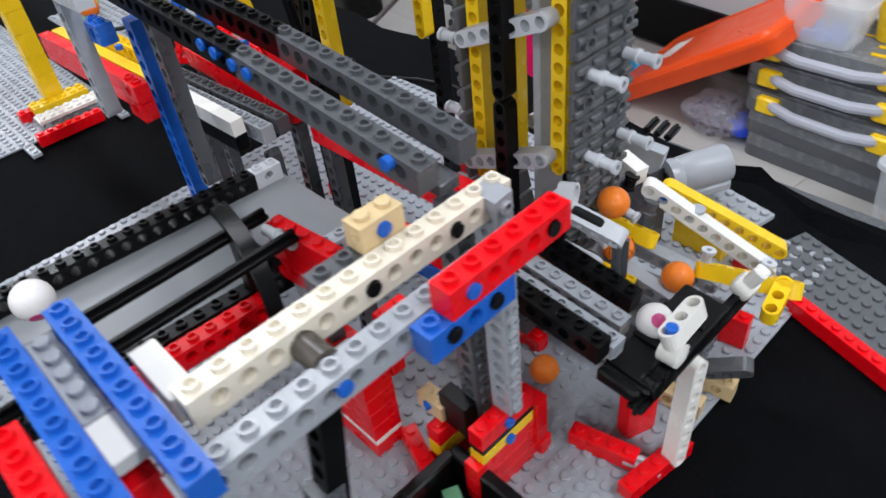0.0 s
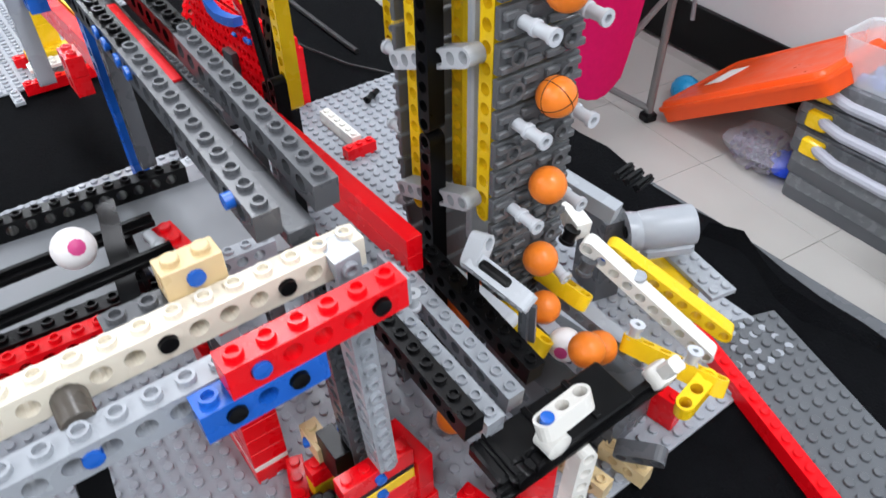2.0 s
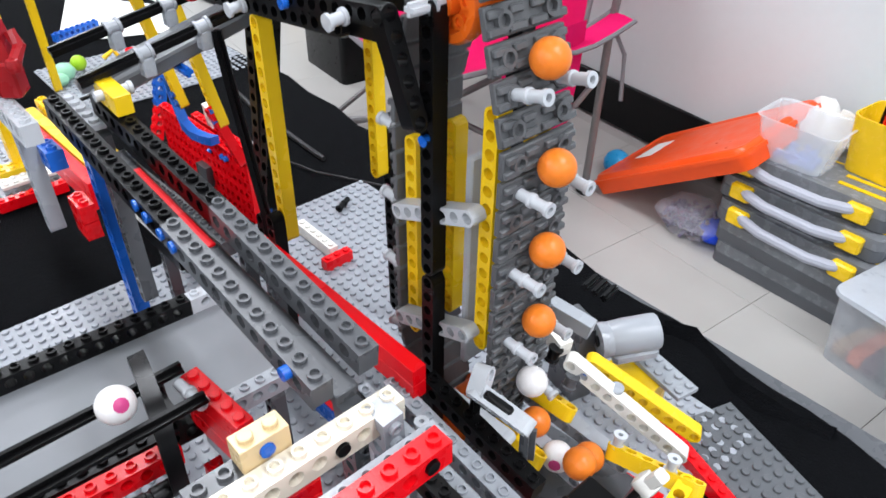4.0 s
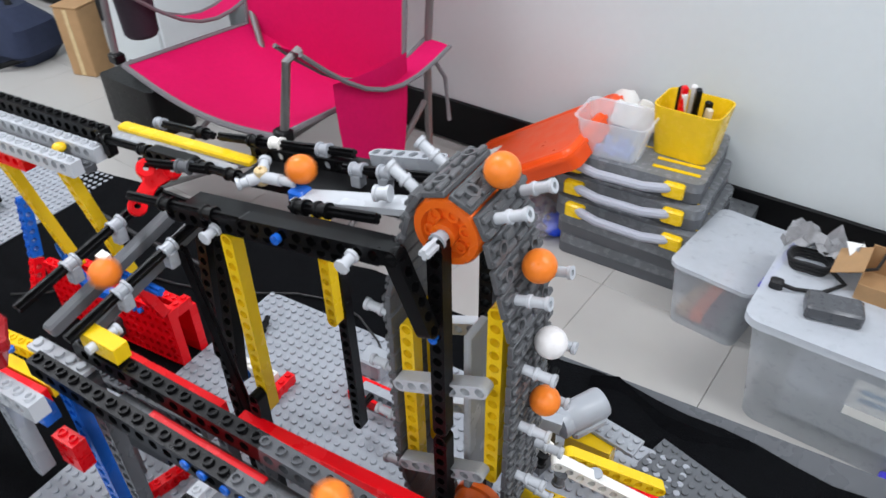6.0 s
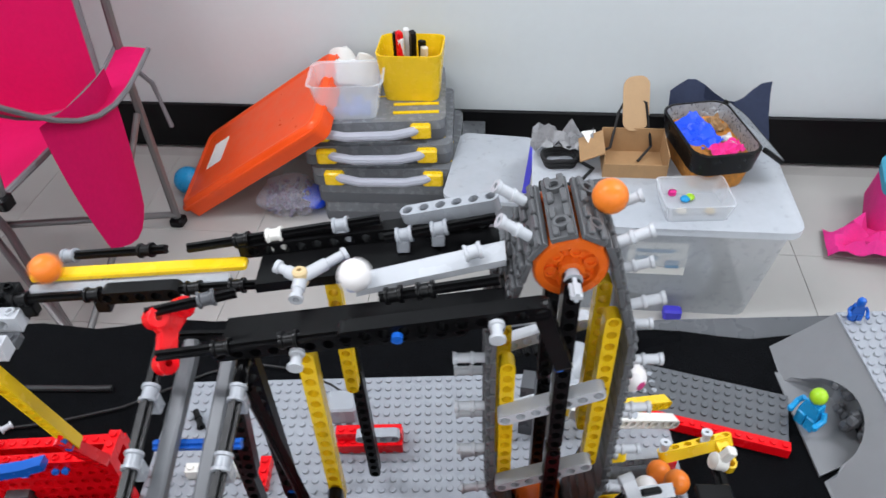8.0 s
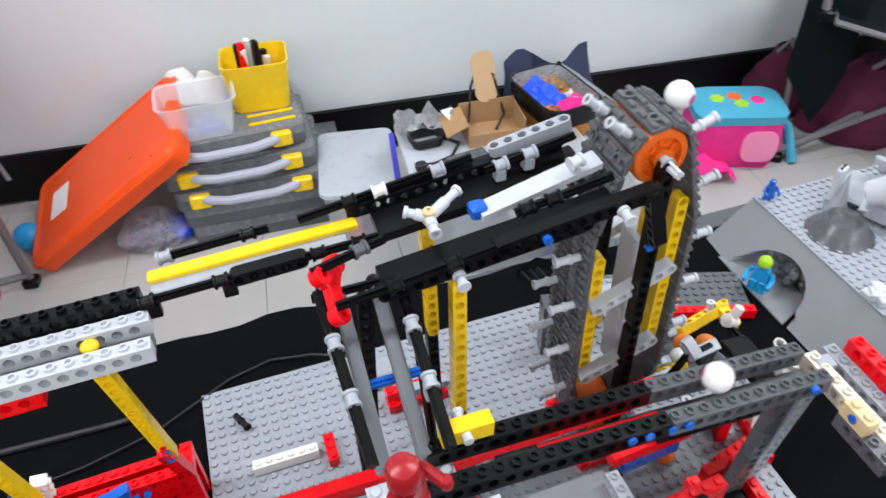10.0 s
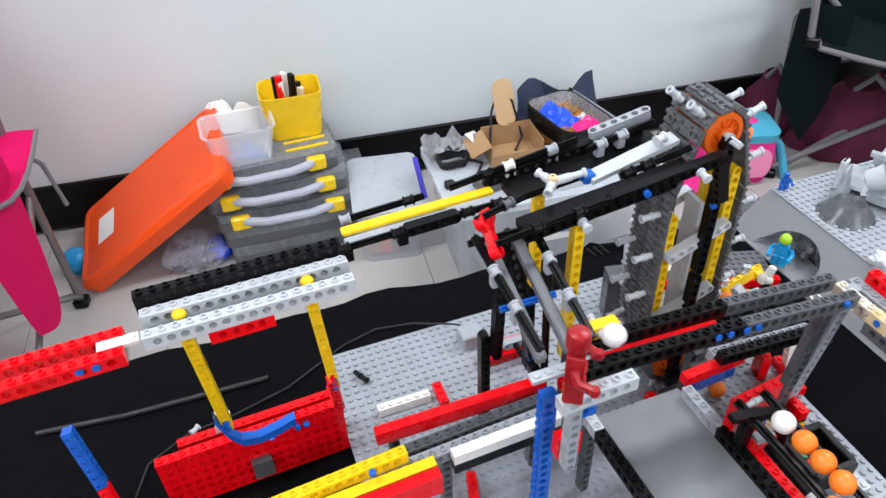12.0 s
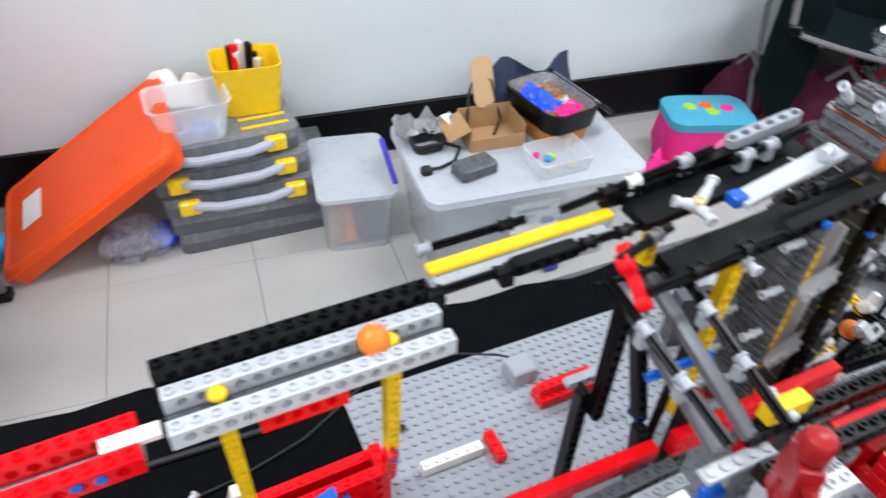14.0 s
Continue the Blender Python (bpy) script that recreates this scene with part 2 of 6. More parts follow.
PIN = [(0.0015, 0), (0.0024, 0.0003), (0.0024, 0.0068), (0.0031, 0.0072), (0.0031, 0.0086), (0.0024, 0.009), (0.0024, 0.0150), (0.0031, 0.0155), (0.0031, 0.0172), (0.0015, 0.0172), (0.0015, 0.0120)]
BUSH = [(0.0018, 0), (0.0039, 0.0001), (0.0039, 0.0014), (0.0031, 0.0018), (0.0031, 0.0058), (0.0039, 0.0062), (0.0039, 0.0076), (0.0018, 0.0077)]
SPOOL = [(0.0012, 0), (0.0034, 0.0002), (0.0034, 0.0016), (0.0024, 0.002), (0.0024, 0.0068), (0.0034, 0.0072), (0.0034, 0.0086), (0.0012, 0.0086), (0.0012, 0.005)]


def put(parent, name, me, p, q, up=(0, 0, 1), label=""):
    return part(name, me, None, parent, label, seg(p, q, up, parent.location))


def arm(parent, p, q, material, up=(0, 0, 1), n=None, label=""):
    n = n or max(2, round((Vector(q) - Vector(p)).length / U) + 1)
    return put(parent, "liftarm", liftarm_mesh(n, material), p, q, up, label)


def beam(parent, p, q, material, n=None, up=(0, 0, 1), label=""):
    n = n or max(2, round((Vector(q) - Vector(p)).length / U))
    return put(parent, "beam_brick", beam_brick_mesh(n, material), p, q, up, label)


def brick(parent, p, q, ny, h, material, studs=True, up=(0, 0, 1), label=""):
    n = max(1, round((Vector(q) - Vector(p)).length / U))
    return put(parent, "brick", brick_mesh(n, ny, h, material, studs), p, q, up, label)


def axle(parent, p, q, material=BLK, r=0.0024):
    return put(parent, "axle", axle_mesh((Vector(q) - Vector(p)).length, material, r), p, q)


def pin(parent, p, q, material=LGR):
    return put(parent, "pin", lathe_x_mesh("pin", PIN, material), p, q, (0.1, 0.2, 1))


def bush(parent, p, q, material=LGR):
    return put(parent, "bush", lathe_x_mesh("bush", BUSH, material), p, q, (0.1, 0.2, 1))


def spool(parent, p, q, material=LGR):
    return put(parent, "pin", lathe_x_mesh("spool", SPOOL, material), p, q, (0.1, 0.2, 1))


def peg(parent, p, q, material=BLU):
    """A pin's end that shows in a hole."""
    return put(parent, "pin", lathe_x_mesh("peg", [(0.0008, 0), (0.0024, 0.0002), (0.0024, 0.003), (0.0008, 0.003), (0.0008, 0.001)], material), p, q, (0.1, 0.2, 1))


def lerp(p, q, f):
    return tuple(a + (b - a) * f for a, b in zip(p, q))


# ---- room ----
TZ, FZ = 0.578, -0.029
WANG = -6.1
wall_m = pose(0.075, 1.352, FZ, 0, 0, WANG)


def structure(name, g, material, label, m=None, smooth=False):
    ob = part(name, g, material, None, "", m, smooth)
    return tagged(ob, label, "", "", "structure")


structure("wall_north", G().box(-6.5, 6.5, 0, 0.12, 0, 2.72), WALLM, "pale grey-white painted wall", wall_m)
structure("baseboard", G().soft(-6, 6, -0.012, 0.0, 0.0, 0.128, 0.002), BASEM, "glossy black skirting along the wall", wall_m)
structure("wall_west", G().box(-5.6, -5.48, -6.2, 2.4, FZ, 2.7), WALLM, "pale painted wall")
structure("wall_east", G().box(5.5, 5.62, -6.2, 1.4, FZ, 2.7), WALLM, "pale painted wall")
structure("wall_south", G().box(-5.6, 5.62, -6.3, -6.2, FZ, 2.7), WALLM, "pale painted wall")
structure("ceiling", G().box(-5.6, 5.7, -6.3, 2.4, 2.7, 2.8), CEILM, "white ceiling")
floor = structure("floor", G().box(-5.6, 5.7, -6.3, 2.4, FZ - 0.06, FZ - 0.009), GROUT, "cream tiled floor with thin grout joints")

# ---- table ----
table = thing("table", 0.1, -0.3, 0, "long table under a black cloth", "table")
part("tabletop", G().soft(-1.5, 1.4, -0.62, 0.505, TZ - 0.035, TZ - 0.004, 0.003), DGR, table)
for lx in (-1.35, 1.25):
    for ly in (-0.5, 0.4):
        part("leg", G().tube([(lx, ly, FZ), (lx, ly, TZ - 0.03)], 0.016), TUBE, table)

cloth_edge = lambda x: 0.214 - 0.012 * max(0, min(1, (x + 0.30) / 0.25)) - 0.020 * max(0, min(1, (x + 0.05) / 0.18)) + 0.004 * math.sin(x * 21) + 0.003 * math.sin(x * 57 + 1)
g = G()
rows = []
for i in range(121):
    x = -1.5 + 3.05 * i / 120
    e = cloth_edge(x)
    r = [(x, -0.95, TZ - 0.0006)]
    for k in range(1, 12):
        y = -0.95 + (e + 0.95) * k / 12
        r.append((x, y, TZ + 0.0007 * (noise.noise(Vector((x * 9, y * 9, 0))) - 0.5)))
    r += [(x, e - 0.004, TZ + 0.002 + 0.004 * max(0, noise.noise(Vector((x * 16, 3, 0)))) ), (x, e, TZ - 0.003)]
    for k in range(1, 7):
        d = 0.05 * k
        r.append((x, e + 0.004 + d * 0.10 * (1 + math.sin(x * 34 + k * 0.3)) * 0.5, TZ - 0.004 - d))
    rows.append(r)
g.rings(rows, None, caps=False, closed=False)
cloth = part("tablecloth", g, CLOTH, None, "", None, True)
tagged(cloth, "black cloth draped over the table, slightly creased", "tablecloth")
part("cloth_fold", G().rings([[(0.0 + 0.02 * i, 0.176 + 0.008 * math.sin(i * 1.3) - 0.002 * i, TZ + 0.001), (0.0 + 0.02 * i, 0.182 - 0.002 * i + 0.008 * math.sin(i * 1.3), TZ + 0.009 + 0.004 * math.sin(i * 2.1)), (0.0 + 0.02 * i, 0.190 - 0.002 * i + 0.006 * math.sin(i * 1.3), TZ - 0.004)] for i in range(7)], None, False, False), CLOTH, cloth)


# ---- baseplates ----
def baseplate(name, x0, y0, nx, ny, z, material, label, studs_in):
    ob = part(name, G().soft(x0, x0 + U * nx, y0, y0 + U * ny, z, z + 0.0018, 0.0003), material)
    tagged(ob, label, "baseplate")
    g = G()
    for i in range(nx):
        for j in range(ny):
            x, y = x0 + U * (i + 0.5), y0 + U * (j + 0.5)
            if studs_in(x, y):
                stud_into(g, x, y, z + 0.0018, False, n=8)
    st = part("studs", g, material, ob, "", None, True)
    st["kind"] = "stuff"
    return ob


ZB = TZ + 0.0022
baseplate("baseplate", -0.293, -0.242, 48, 48, TZ + 0.0004, PLATE, "light grey studded baseplate on the black cloth", lambda x, y: True)
baseplate("baseplate", -0.735, 0.000, 19, 26, TZ + 0.0004, PLATE, "light grey studded baseplate on the black cloth", lambda x, y: True)
baseplate("baseplate", -0.796, -0.235, 42, 24, TZ + 0.0004, PLATE, "light grey studded baseplate on the black cloth", lambda x, y: True)
baseplate("baseplate", 0.232, -0.30, 56, 58, TZ + 0.0402, PLATE, "light grey studded baseplate of a moon landscape", lambda x, y: True)
ramp_plate = part("baseplate", G().soft(0, 0.128, 0, 0.048, 0, 0.0025, 0.0003), DPLATE, None, "", pose(0.0512, 0.1095, TZ + 0.0006, 0, 0, -18.6))
g = G()
for i in range(16):
    for j in range(6):
        stud_into(g, 0.004 + U * i, 0.004 + U * j, 0.0025, False, n=10)
part("studs", g, DPLATE, ramp_plate)["kind"] = "stuff"
tagged(ramp_plate, "dark grey studded plate lying on the black cloth", "baseplate")
red_edge = thing("edge_bricks", 0.093, 0.095, TZ + 0.0006, "row of red bricks laid on the cloth beside a dark plate", "bricks", rz=0)
for p, q in (((0.0495, 0.1055, TZ + 0.0006), (0.1708, 0.0647, TZ + 0.0006)), ):
    brick(red_edge, p, q, 1, 0.0096, RED)

# ---- lift tower ----
TX, TY = -0.0163, 0.0075
Z0, Z1 = 0.612, 0.8385
lift = thing("ball_lift", TX, TY, ZB, "tall ball lift of toy beams with a grey tread belt", "ball lift")
for y in (-0.0145, 0.0315):
    arm(lift, (-0.0165, y, 0.605), (-0.0165, y, 0.717), BLK, (1, 0, 0))
    arm(lift, (-0.0165, y, 0.725), (-0.0165, y, 0.836), BLK, (1, 0, 0))
    arm(lift, (-0.0415, y + 0.004, 0.7405), (0.0050, y + 0.004, 0.7600), PGR, n=7)
    arm(lift, (-0.0420, y + 0.004, 0.6775), (0.0040, y + 0.004, 0.6970), PGR, n=7)
for y in (-0.003, 0.020):
    arm(lift, (0.0060, y, 0.690), (0.0060, y, 0.802), YEL, (1, 0, 0))
    arm(lift, (-0.0405, y, 0.668), (-0.0405, y, 0.772), YEL, (1, 0, 0))
part("side_panel", G().soft(-0.0135, -0.0095, 0.000, 0.018, 0.66, 0.775, 0.0008).add([], []), PGR, lift, "", Matrix.Translation(-lift.location))
axle(lift, (TX, -0.026, Z1), (TX, 0.040, Z1), PGR)
bush(lift, (TX, -0.0165, Z1), (TX, -0.0095, Z1))
axle(lift, (TX, -0.026, Z0), (TX, 0.040, Z0), BLK)
peg(lift, (-0.0185, -0.019, 0.786), (-0.0185, -0.016, 0.786))
for sx in (-1, 1):
    brick(lift, (TX - 0.024, TY + sx * 0.026, ZB), (TX + 0.024, TY + sx * 0.026, ZB), 1, 0.0096, RED)
    brick(lift, (TX - 0.016, TY + sx * 0.026, ZB + 0.0096), (TX + 0.016, TY + sx * 0.026, ZB + 0.0096), 1, 0.0096, DGR)
    brick(lift, (TX - 0.008, TY + sx * 0.026, ZB + 0.0192), (TX + 0.008, TY + sx * 0.026, ZB + 0.0192), 1, 0.0096, BLK)

# wheels
g = G()
g.lathe([(0.005, -0.016), (0.0105, -0.016), (0.0115, -0.019), (0.0148, -0.019), (0.0158, -0.0175), (0.0158, -0.0135), (0.0140, -0.0125), (0.0140, 0.0125), (0.0158, 0.0135), (0.0158, 0.0175), (0.0148, 0.019), (0.0115, 0.019), (0.0105, 0.016), (0.005, 0.016)], 32, Matrix.Rotation(radians(90), 4, "X"))
g.lathe([(0.0055, -0.021), (0.0055, 0.021)], 14, Matrix.Rotation(radians(90), 4, "X"))
for k in range(6):
    a = math.pi * k / 3
    for s in (-1, 1):
        g.lathe([(0.0030, 0.0), (0.0030, 0.0016), (0.0018, 0.0016), (0.0018, 0.0004), (0.0001, 0.0004)], 10,
                Matrix.Translation((0.0085 * math.cos(a), -0.016 * s, 0.0085 * math.sin(a))) @ Matrix.Rotation(radians(90 * s), 4, "X"), caps=False)
wheel_mesh = g.mesh("wheel", ORG, True)
WHEELS = []
for z in (Z0, Z1):
    w = part("wheel", wheel_mesh, None, lift, "orange toothed wheel inside the tread")
    WHEELS.append((w, Vector((TX, TY + 0.002, z)) - lift.location))

# tread belt: two wheels with guides that spread the belt between them
SPEED, HALF, RW = 0.0566, 0.0315, 0.0178
pts = [(HALF, 0.700), (HALF, 0.790)]
pts += [(RW * math.cos(radians(a)), Z1 + RW * math.sin(radians(a))) for a in range(16, 165, 4)]
pts += [(-HALF, 0.790), (-HALF, 0.668)]
pts += [(RW * math.cos(radians(a)), Z0 + RW * math.sin(radians(a))) for a in range(197, 344, 4)]
pts += [(HALF, 0.668), (HALF, 0.700)]
CUM = [0.0]
for p, q in zip(pts, pts[1:]):
    CUM.append(CUM[-1] + math.hypot(q[0] - p[0], q[1] - p[1]))
LOOP = CUM[-1]
NL = 45
PITCH = LOOP / NL


def loop_xz(s):
    s %= LOOP
    k = max(n for n in range(len(CUM) - 1) if CUM[n] <= s)
    f = (s - CUM[k]) / (CUM[k + 1] - CUM[k])
    return pts_loop[k][0] + f * (pts_loop[k + 1][0] - pts_loop[k][0]), pts_loop[k][1] + f * (pts_loop[k + 1][1] - pts_loop[k][1])


pts_loop = list(pts)


def loop_at(s, off=0.0):
    """A place on the belt: x, z and the outward angle; s is the way along it from the right side at 0.70 m."""
    x0, z0 = loop_xz(s - 0.005)
    x1, z1 = loop_xz(s + 0.005)
    x, z = loop_xz(s)
    a = math.atan2(-(x1 - x0), z1 - z0)
    return TX + x + off * math.cos(a), z + off * math.sin(a), a


g = G()
g.soft(-0.0016, 0.0012, -0.0195, 0.0195, -0.0056, 0.0056, 0.0004)
for yk in (-0.0155, -0.0052, 0.0052, 0.0155):
    g.soft(0.0010, 0.0032, yk - 0.0042, yk + 0.0042, -0.0046, -0.0016, 0.0005)
    g.soft(0.0010, 0.0032, yk - 0.0042 + 0.001, yk + 0.0032, 0.0012, 0.0042, 0.0005)
for yk in (-0.012, 0.012):
    g.lathe([(0.0036, 0.0), (0.0036, 0.0034), (0.0023, 0.0034), (0.0023, 0.001), (0.0001, 0.001)], 12, Matrix.Translation((0, yk, 0)) @ Matrix.Rotation(radians(90), 4, "Y"), caps=False)
link_mesh = g.mesh("tread_link", TRD, True)
LINKS = []
PHASE = 0.7745 - 0.0100 - 0.700 - SPEED * 2.5
for k in range(NL):
    ob = part("tread_link", link_mesh, None, lift)
    LINKS.append((ob, PHASE - k * PITCH))
    if k % 3 == 0:
        for yk in (-0.0115, 0.0115):
            part("pin", lathe_x_mesh("pin", PIN, PGR), None, ob, "", pose(0.0015, yk, 0))

# ---- top slide ----
sl = thing("ball_slide", -0.13, 0.01, ZB, "sloping ball slide of black beams on yellow posts", "ball track")
FB = ((-0.030, -0.026, 0.8335), (-0.1900, -0.0280, 0.8127))
arm(sl, FB[0], lerp(FB[0], FB[1], 0.48), BLK, (0, 0.05, 1), n=11)
axle(sl, lerp(FB[0], FB[1], 0.45), FB[1])
for f in (0.62, 0.80):
    bush(sl, lerp(FB[0], FB[1], f), lerp(FB[0], FB[1], f + 0.04), BLK)
arm(sl, FB[0], (-0.0185, -0.0225, 0.796), BLK, (0, 1, 0), n=6)
peg(sl, (-0.088, -0.0335, 0.8245), (-0.088, -0.030, 0.8245))
spool(sl, (-0.048, -0.0385, 0.8285), (-0.048, -0.029, 0.8295), PGR)
spool(sl, (-0.1310, -0.036, 0.8115), (-0.1310, -0.026, 0.8125), PGR)
for y0, y1, x0 in ((-0.020, -0.004, -0.166), (0.016, 0.037, -0.158)):
    z0 = 0.8240 - 0.121 * (-0.043 - x0)
    deck = [(x0, y0, z0), (x0, y1, z0), (-0.043, y1, 0.8240), (-0.043, y0, 0.8240)]
    part("deck_panel", G().add(deck + [(x, y, z - 0.0055) for x, y, z in deck], [(0, 3, 2, 1), (4, 5, 6, 7), (0, 1, 5, 4), (1, 2, 6, 5), (2, 3, 7, 6), (3, 0, 4, 7)]), BLK, sl, "", Matrix.Translation(-sl.location))
arm(sl, (-0.162, 0.040, 0.8125), (-0.05, 0.040, 0.826), BLK)
arm(sl, (-0.166, -0.0205, 0.8070), (-0.062, -0.0205, 0.8195), BLK)
# pale flap with blue joint
fl = [(-0.108, 0.000, 0.8200), (-0.108, 0.0115, 0.8200), (-0.042, 0.0145, 0.8345), (-0.042, 0.0020, 0.8345)]
part("flap", G().add(fl + [(x, y, z - 0.0035) for x, y, z in fl], [(0, 3, 2, 1), (4, 5, 6, 7), (0, 1, 5, 4), (1, 2, 6, 5), (2, 3, 7, 6), (3, 0, 4, 7)]), PGR, sl, "pale grey flap", Matrix.Translation(-sl.location))
part("joint", G().soft(-0.1125, -0.1035, 0.003, 0.0125, 0.8150, 0.8225, 0.0012), BLU, sl, "blue joint", Matrix.Translation(-sl.location))
axle(sl, (-0.096, -0.0115, 0.8275), (-0.046, -0.014, 0.8385))
for f in (0.05, 0.32):
    bush(sl, lerp((-0.096, -0.0115, 0.8275), (-0.046, -0.014, 0.8385), f), lerp((-0.096, -0.0115, 0.8275), (-0.046, -0.014, 0.8385), f + 0.1), BLK)
bush(sl, (-0.060, 0.004, 0.8365), (-0.050, 0.006, 0.838), PGR)
# back rods
BR = ((-0.195, 0.0405, 0.8125), (-0.099, 0.0410, 0.8272))
axle(sl, *BR)
for f, c in ((0.25, BLK), (0.42, WHT), (0.76, LGR)):
    bush(sl, lerp(*BR, f), lerp(*BR, f + 0.1), c)
    part("clip", G().soft(-0.0035, 0.0035, -0.003, 0.003, -0.010, -0.002, 0.0006), c, sl, "", Matrix.Translation(Vector(lerp(*BR, f + 0.05)) - sl.location))
BR2 = ((-0.096, 0.0280, 0.8262), (-0.045, 0.0290, 0.8355))
axle(sl, *BR2)
for f in (0.1, 0.42):
    bush(sl, lerp(*BR2, f), lerp(*BR2, f + 0.1), LGR)
    part("clip", G().soft(-0.003, 0.003, -0.003, 0.003, -0.009, -0.002, 0.0006), LGR, sl, "", Matrix.Translation(Vector(lerp(*BR2, f + 0.06)) - sl.location))
arm(sl, (-0.0850, 0.0415, 0.8280), (-0.0460, 0.0385, 0.8375), LGR, (0, 1, 0))
BR3 = ((-0.2695, 0.0565, 0.7955), (-0.2105, 0.0490, 0.8050))
axle(sl, *BR3)
bush(sl, lerp(*BR3, 0.75), lerp(*BR3, 0.9), BLK)
bush(sl, lerp(*BR3, 0.0), lerp(*BR3, 0.12), LGR)
# yellow lane
YL, YR = (-0.2735, 0.0340, 0.8048), (-0.1660, 0.0350, 0.8085)
part("lane", G().soft(0, 0.1076, -0.0038, 0.0038, -0.004, 0.0, 0.0009), YEL, sl, "yellow lane", seg(YL, YR, (0, 0, 1), sl.location))
part("lane_side", G().soft(0, 0.100, -0.0105, -0.0040, -0.007, -0.0035, 0.0008), LGR, sl, "", seg(YL, YR, (0, 0, 1), sl.location))
YA, YB = (-0.2790, 0.0215, 0.7990), (-0.1450, 0.0205, 0.8065)
axle(sl, YA, lerp(YA, YB, 0.35))
arm(sl, lerp(YA, YB, 0.36), lerp(YA, YB, 0.62), BLK)
axle(sl, lerp(YA, YB, 0.6), YB)
for f in (0.0, 0.27, 0.64, 0.80):
    bush(sl, lerp(YA, YB, f), lerp(YA, YB, f + 0.06), BLK)
for f in (0.02, 0.30):
    x, y, z = lerp(YA, YB, f)
    part("clip", G().soft(-0.0035, 0.0035, -0.003, 0.003, -0.010, -0.002, 0.0006), BLK, sl, "", Matrix.Translation(Vector((x + 0.003, y, z)) - sl.location))
# pale three-armed piece
YC = Vector((-0.1335, 0.0090, 0.8205))
g = G()
for d, long in (((0.011, 0.005, 0.0015), 0.0235), ((-0.009, 0.006, 0.002), 0.0130), ((-0.002, -0.0105, -0.001), 0.0130)):
    turn = Vector((0, 0, 1)).rotation_difference(Vector(d)).to_matrix().to_4x4()
    g.lathe([(0.0018, 0.001), (0.0031, 0.0012), (0.0031, long * 0.55), (0.0024, long * 0.58), (0.0024, long - 0.0022), (0.0033, long - 0.0018), (0.0033, long), (0.0016, long), (0.0016, long - 0.004)], 14, turn, caps=False)
gate = part("gate", g, PGR, sl, "pale grey three-armed gate", Matrix.Translation(YC - sl.location))
part("knob", G().lathe([(0.0028, -0.004), (0.0034, -0.003), (0.0034, 0.004), (0.0024, 0.005), (0.0012, 0.005), (0.0012, 0.002)], 14), TAN, gate, "tan pin")
# red three-lobed plate
LOBES = [Vector(p) for p in ((-0.1935, -0.0123, 0.8190), (-0.1855, -0.0030, 0.8155), (-0.1893, -0.0260, 0.8050))]
ln = (LOBES[1] - LOBES[0]).cross(LOBES[2] - LOBES[0]).normalized()
lc = (LOBES[0] + LOBES[1] + LOBES[2]) / 3
g = G()
for p in LOBES:
    g.lathe([(0.0016, -0.0034), (0.0044, -0.0034), (0.0050, -0.0028), (0.0050, 0.0028), (0.0044, 0.0034), (0.0016, 0.0034), (0.0016, -0.0034)], 16, Matrix.Translation(p) @ Vector((0, 0, 1)).rotation_difference(ln).to_matrix().to_4x4(), caps=False)
    d = (lc - p)
    m = seg(p + 0.003 * d.normalized(), lc + 0.002 * d.normalized(), ln)
    g.soft(0, d.length, -0.0040, 0.0040, -0.0028, 0.0028, 0.0006, m)
part("plate", g, RED, sl, "red three-lobed plate", Matrix.Translation(-sl.location))
axle(sl, (-0.197, -0.012, 0.822), (-0.160, -0.002, 0.823))
bush(sl, (-0.176, -0.006, 0.8225), (-0.165, -0.003, 0.823), DGR)
# posts
arm(sl, (-0.1306, -0.021, 0.684), (-0.1295, -0.021, 0.809), YEL, (1, 0, 0), n=16)
arm(sl, (-0.1325, -0.0285, 0.585), (-0.1305, -0.0285, 0.700), BLK, (1, 0, 0))
arm(sl, (-0.1265, 0.0400, 0.7030), (-0.1270, 0.0400, 0.8060), YEL, (1, 0, 0))
arm(sl, (-0.1240, 0.0480, 0.598), (-0.1255, 0.0480, 0.730), BLK, (1, 0, 0))
arm(sl, (-0.135, 0.070, 0.606), (-0.110, 0.070, 0.606), LGR)
for k in (0, 1):
    brick(sl, (-0.155, 0.080 - 0.0, ZB + 0.0096 * k), (-0.107, 0.080, ZB + 0.0096 * k), 2 - k, 0.0096, RED)
axle(sl, (-0.127, 0.052, 0.606), (-0.127, 0.075, 0.606))
part("motor_box", G().soft(-0.165, -0.143, 0.098, 0.118, ZB, ZB + 0.017, 0.0015), LGR, sl, "grey plug box with cable", Matrix.Translation(-sl.location))
brick(sl, (-0.150, -0.022, ZB), (-0.118, -0.022, ZB), 1, 0.0096, RED)

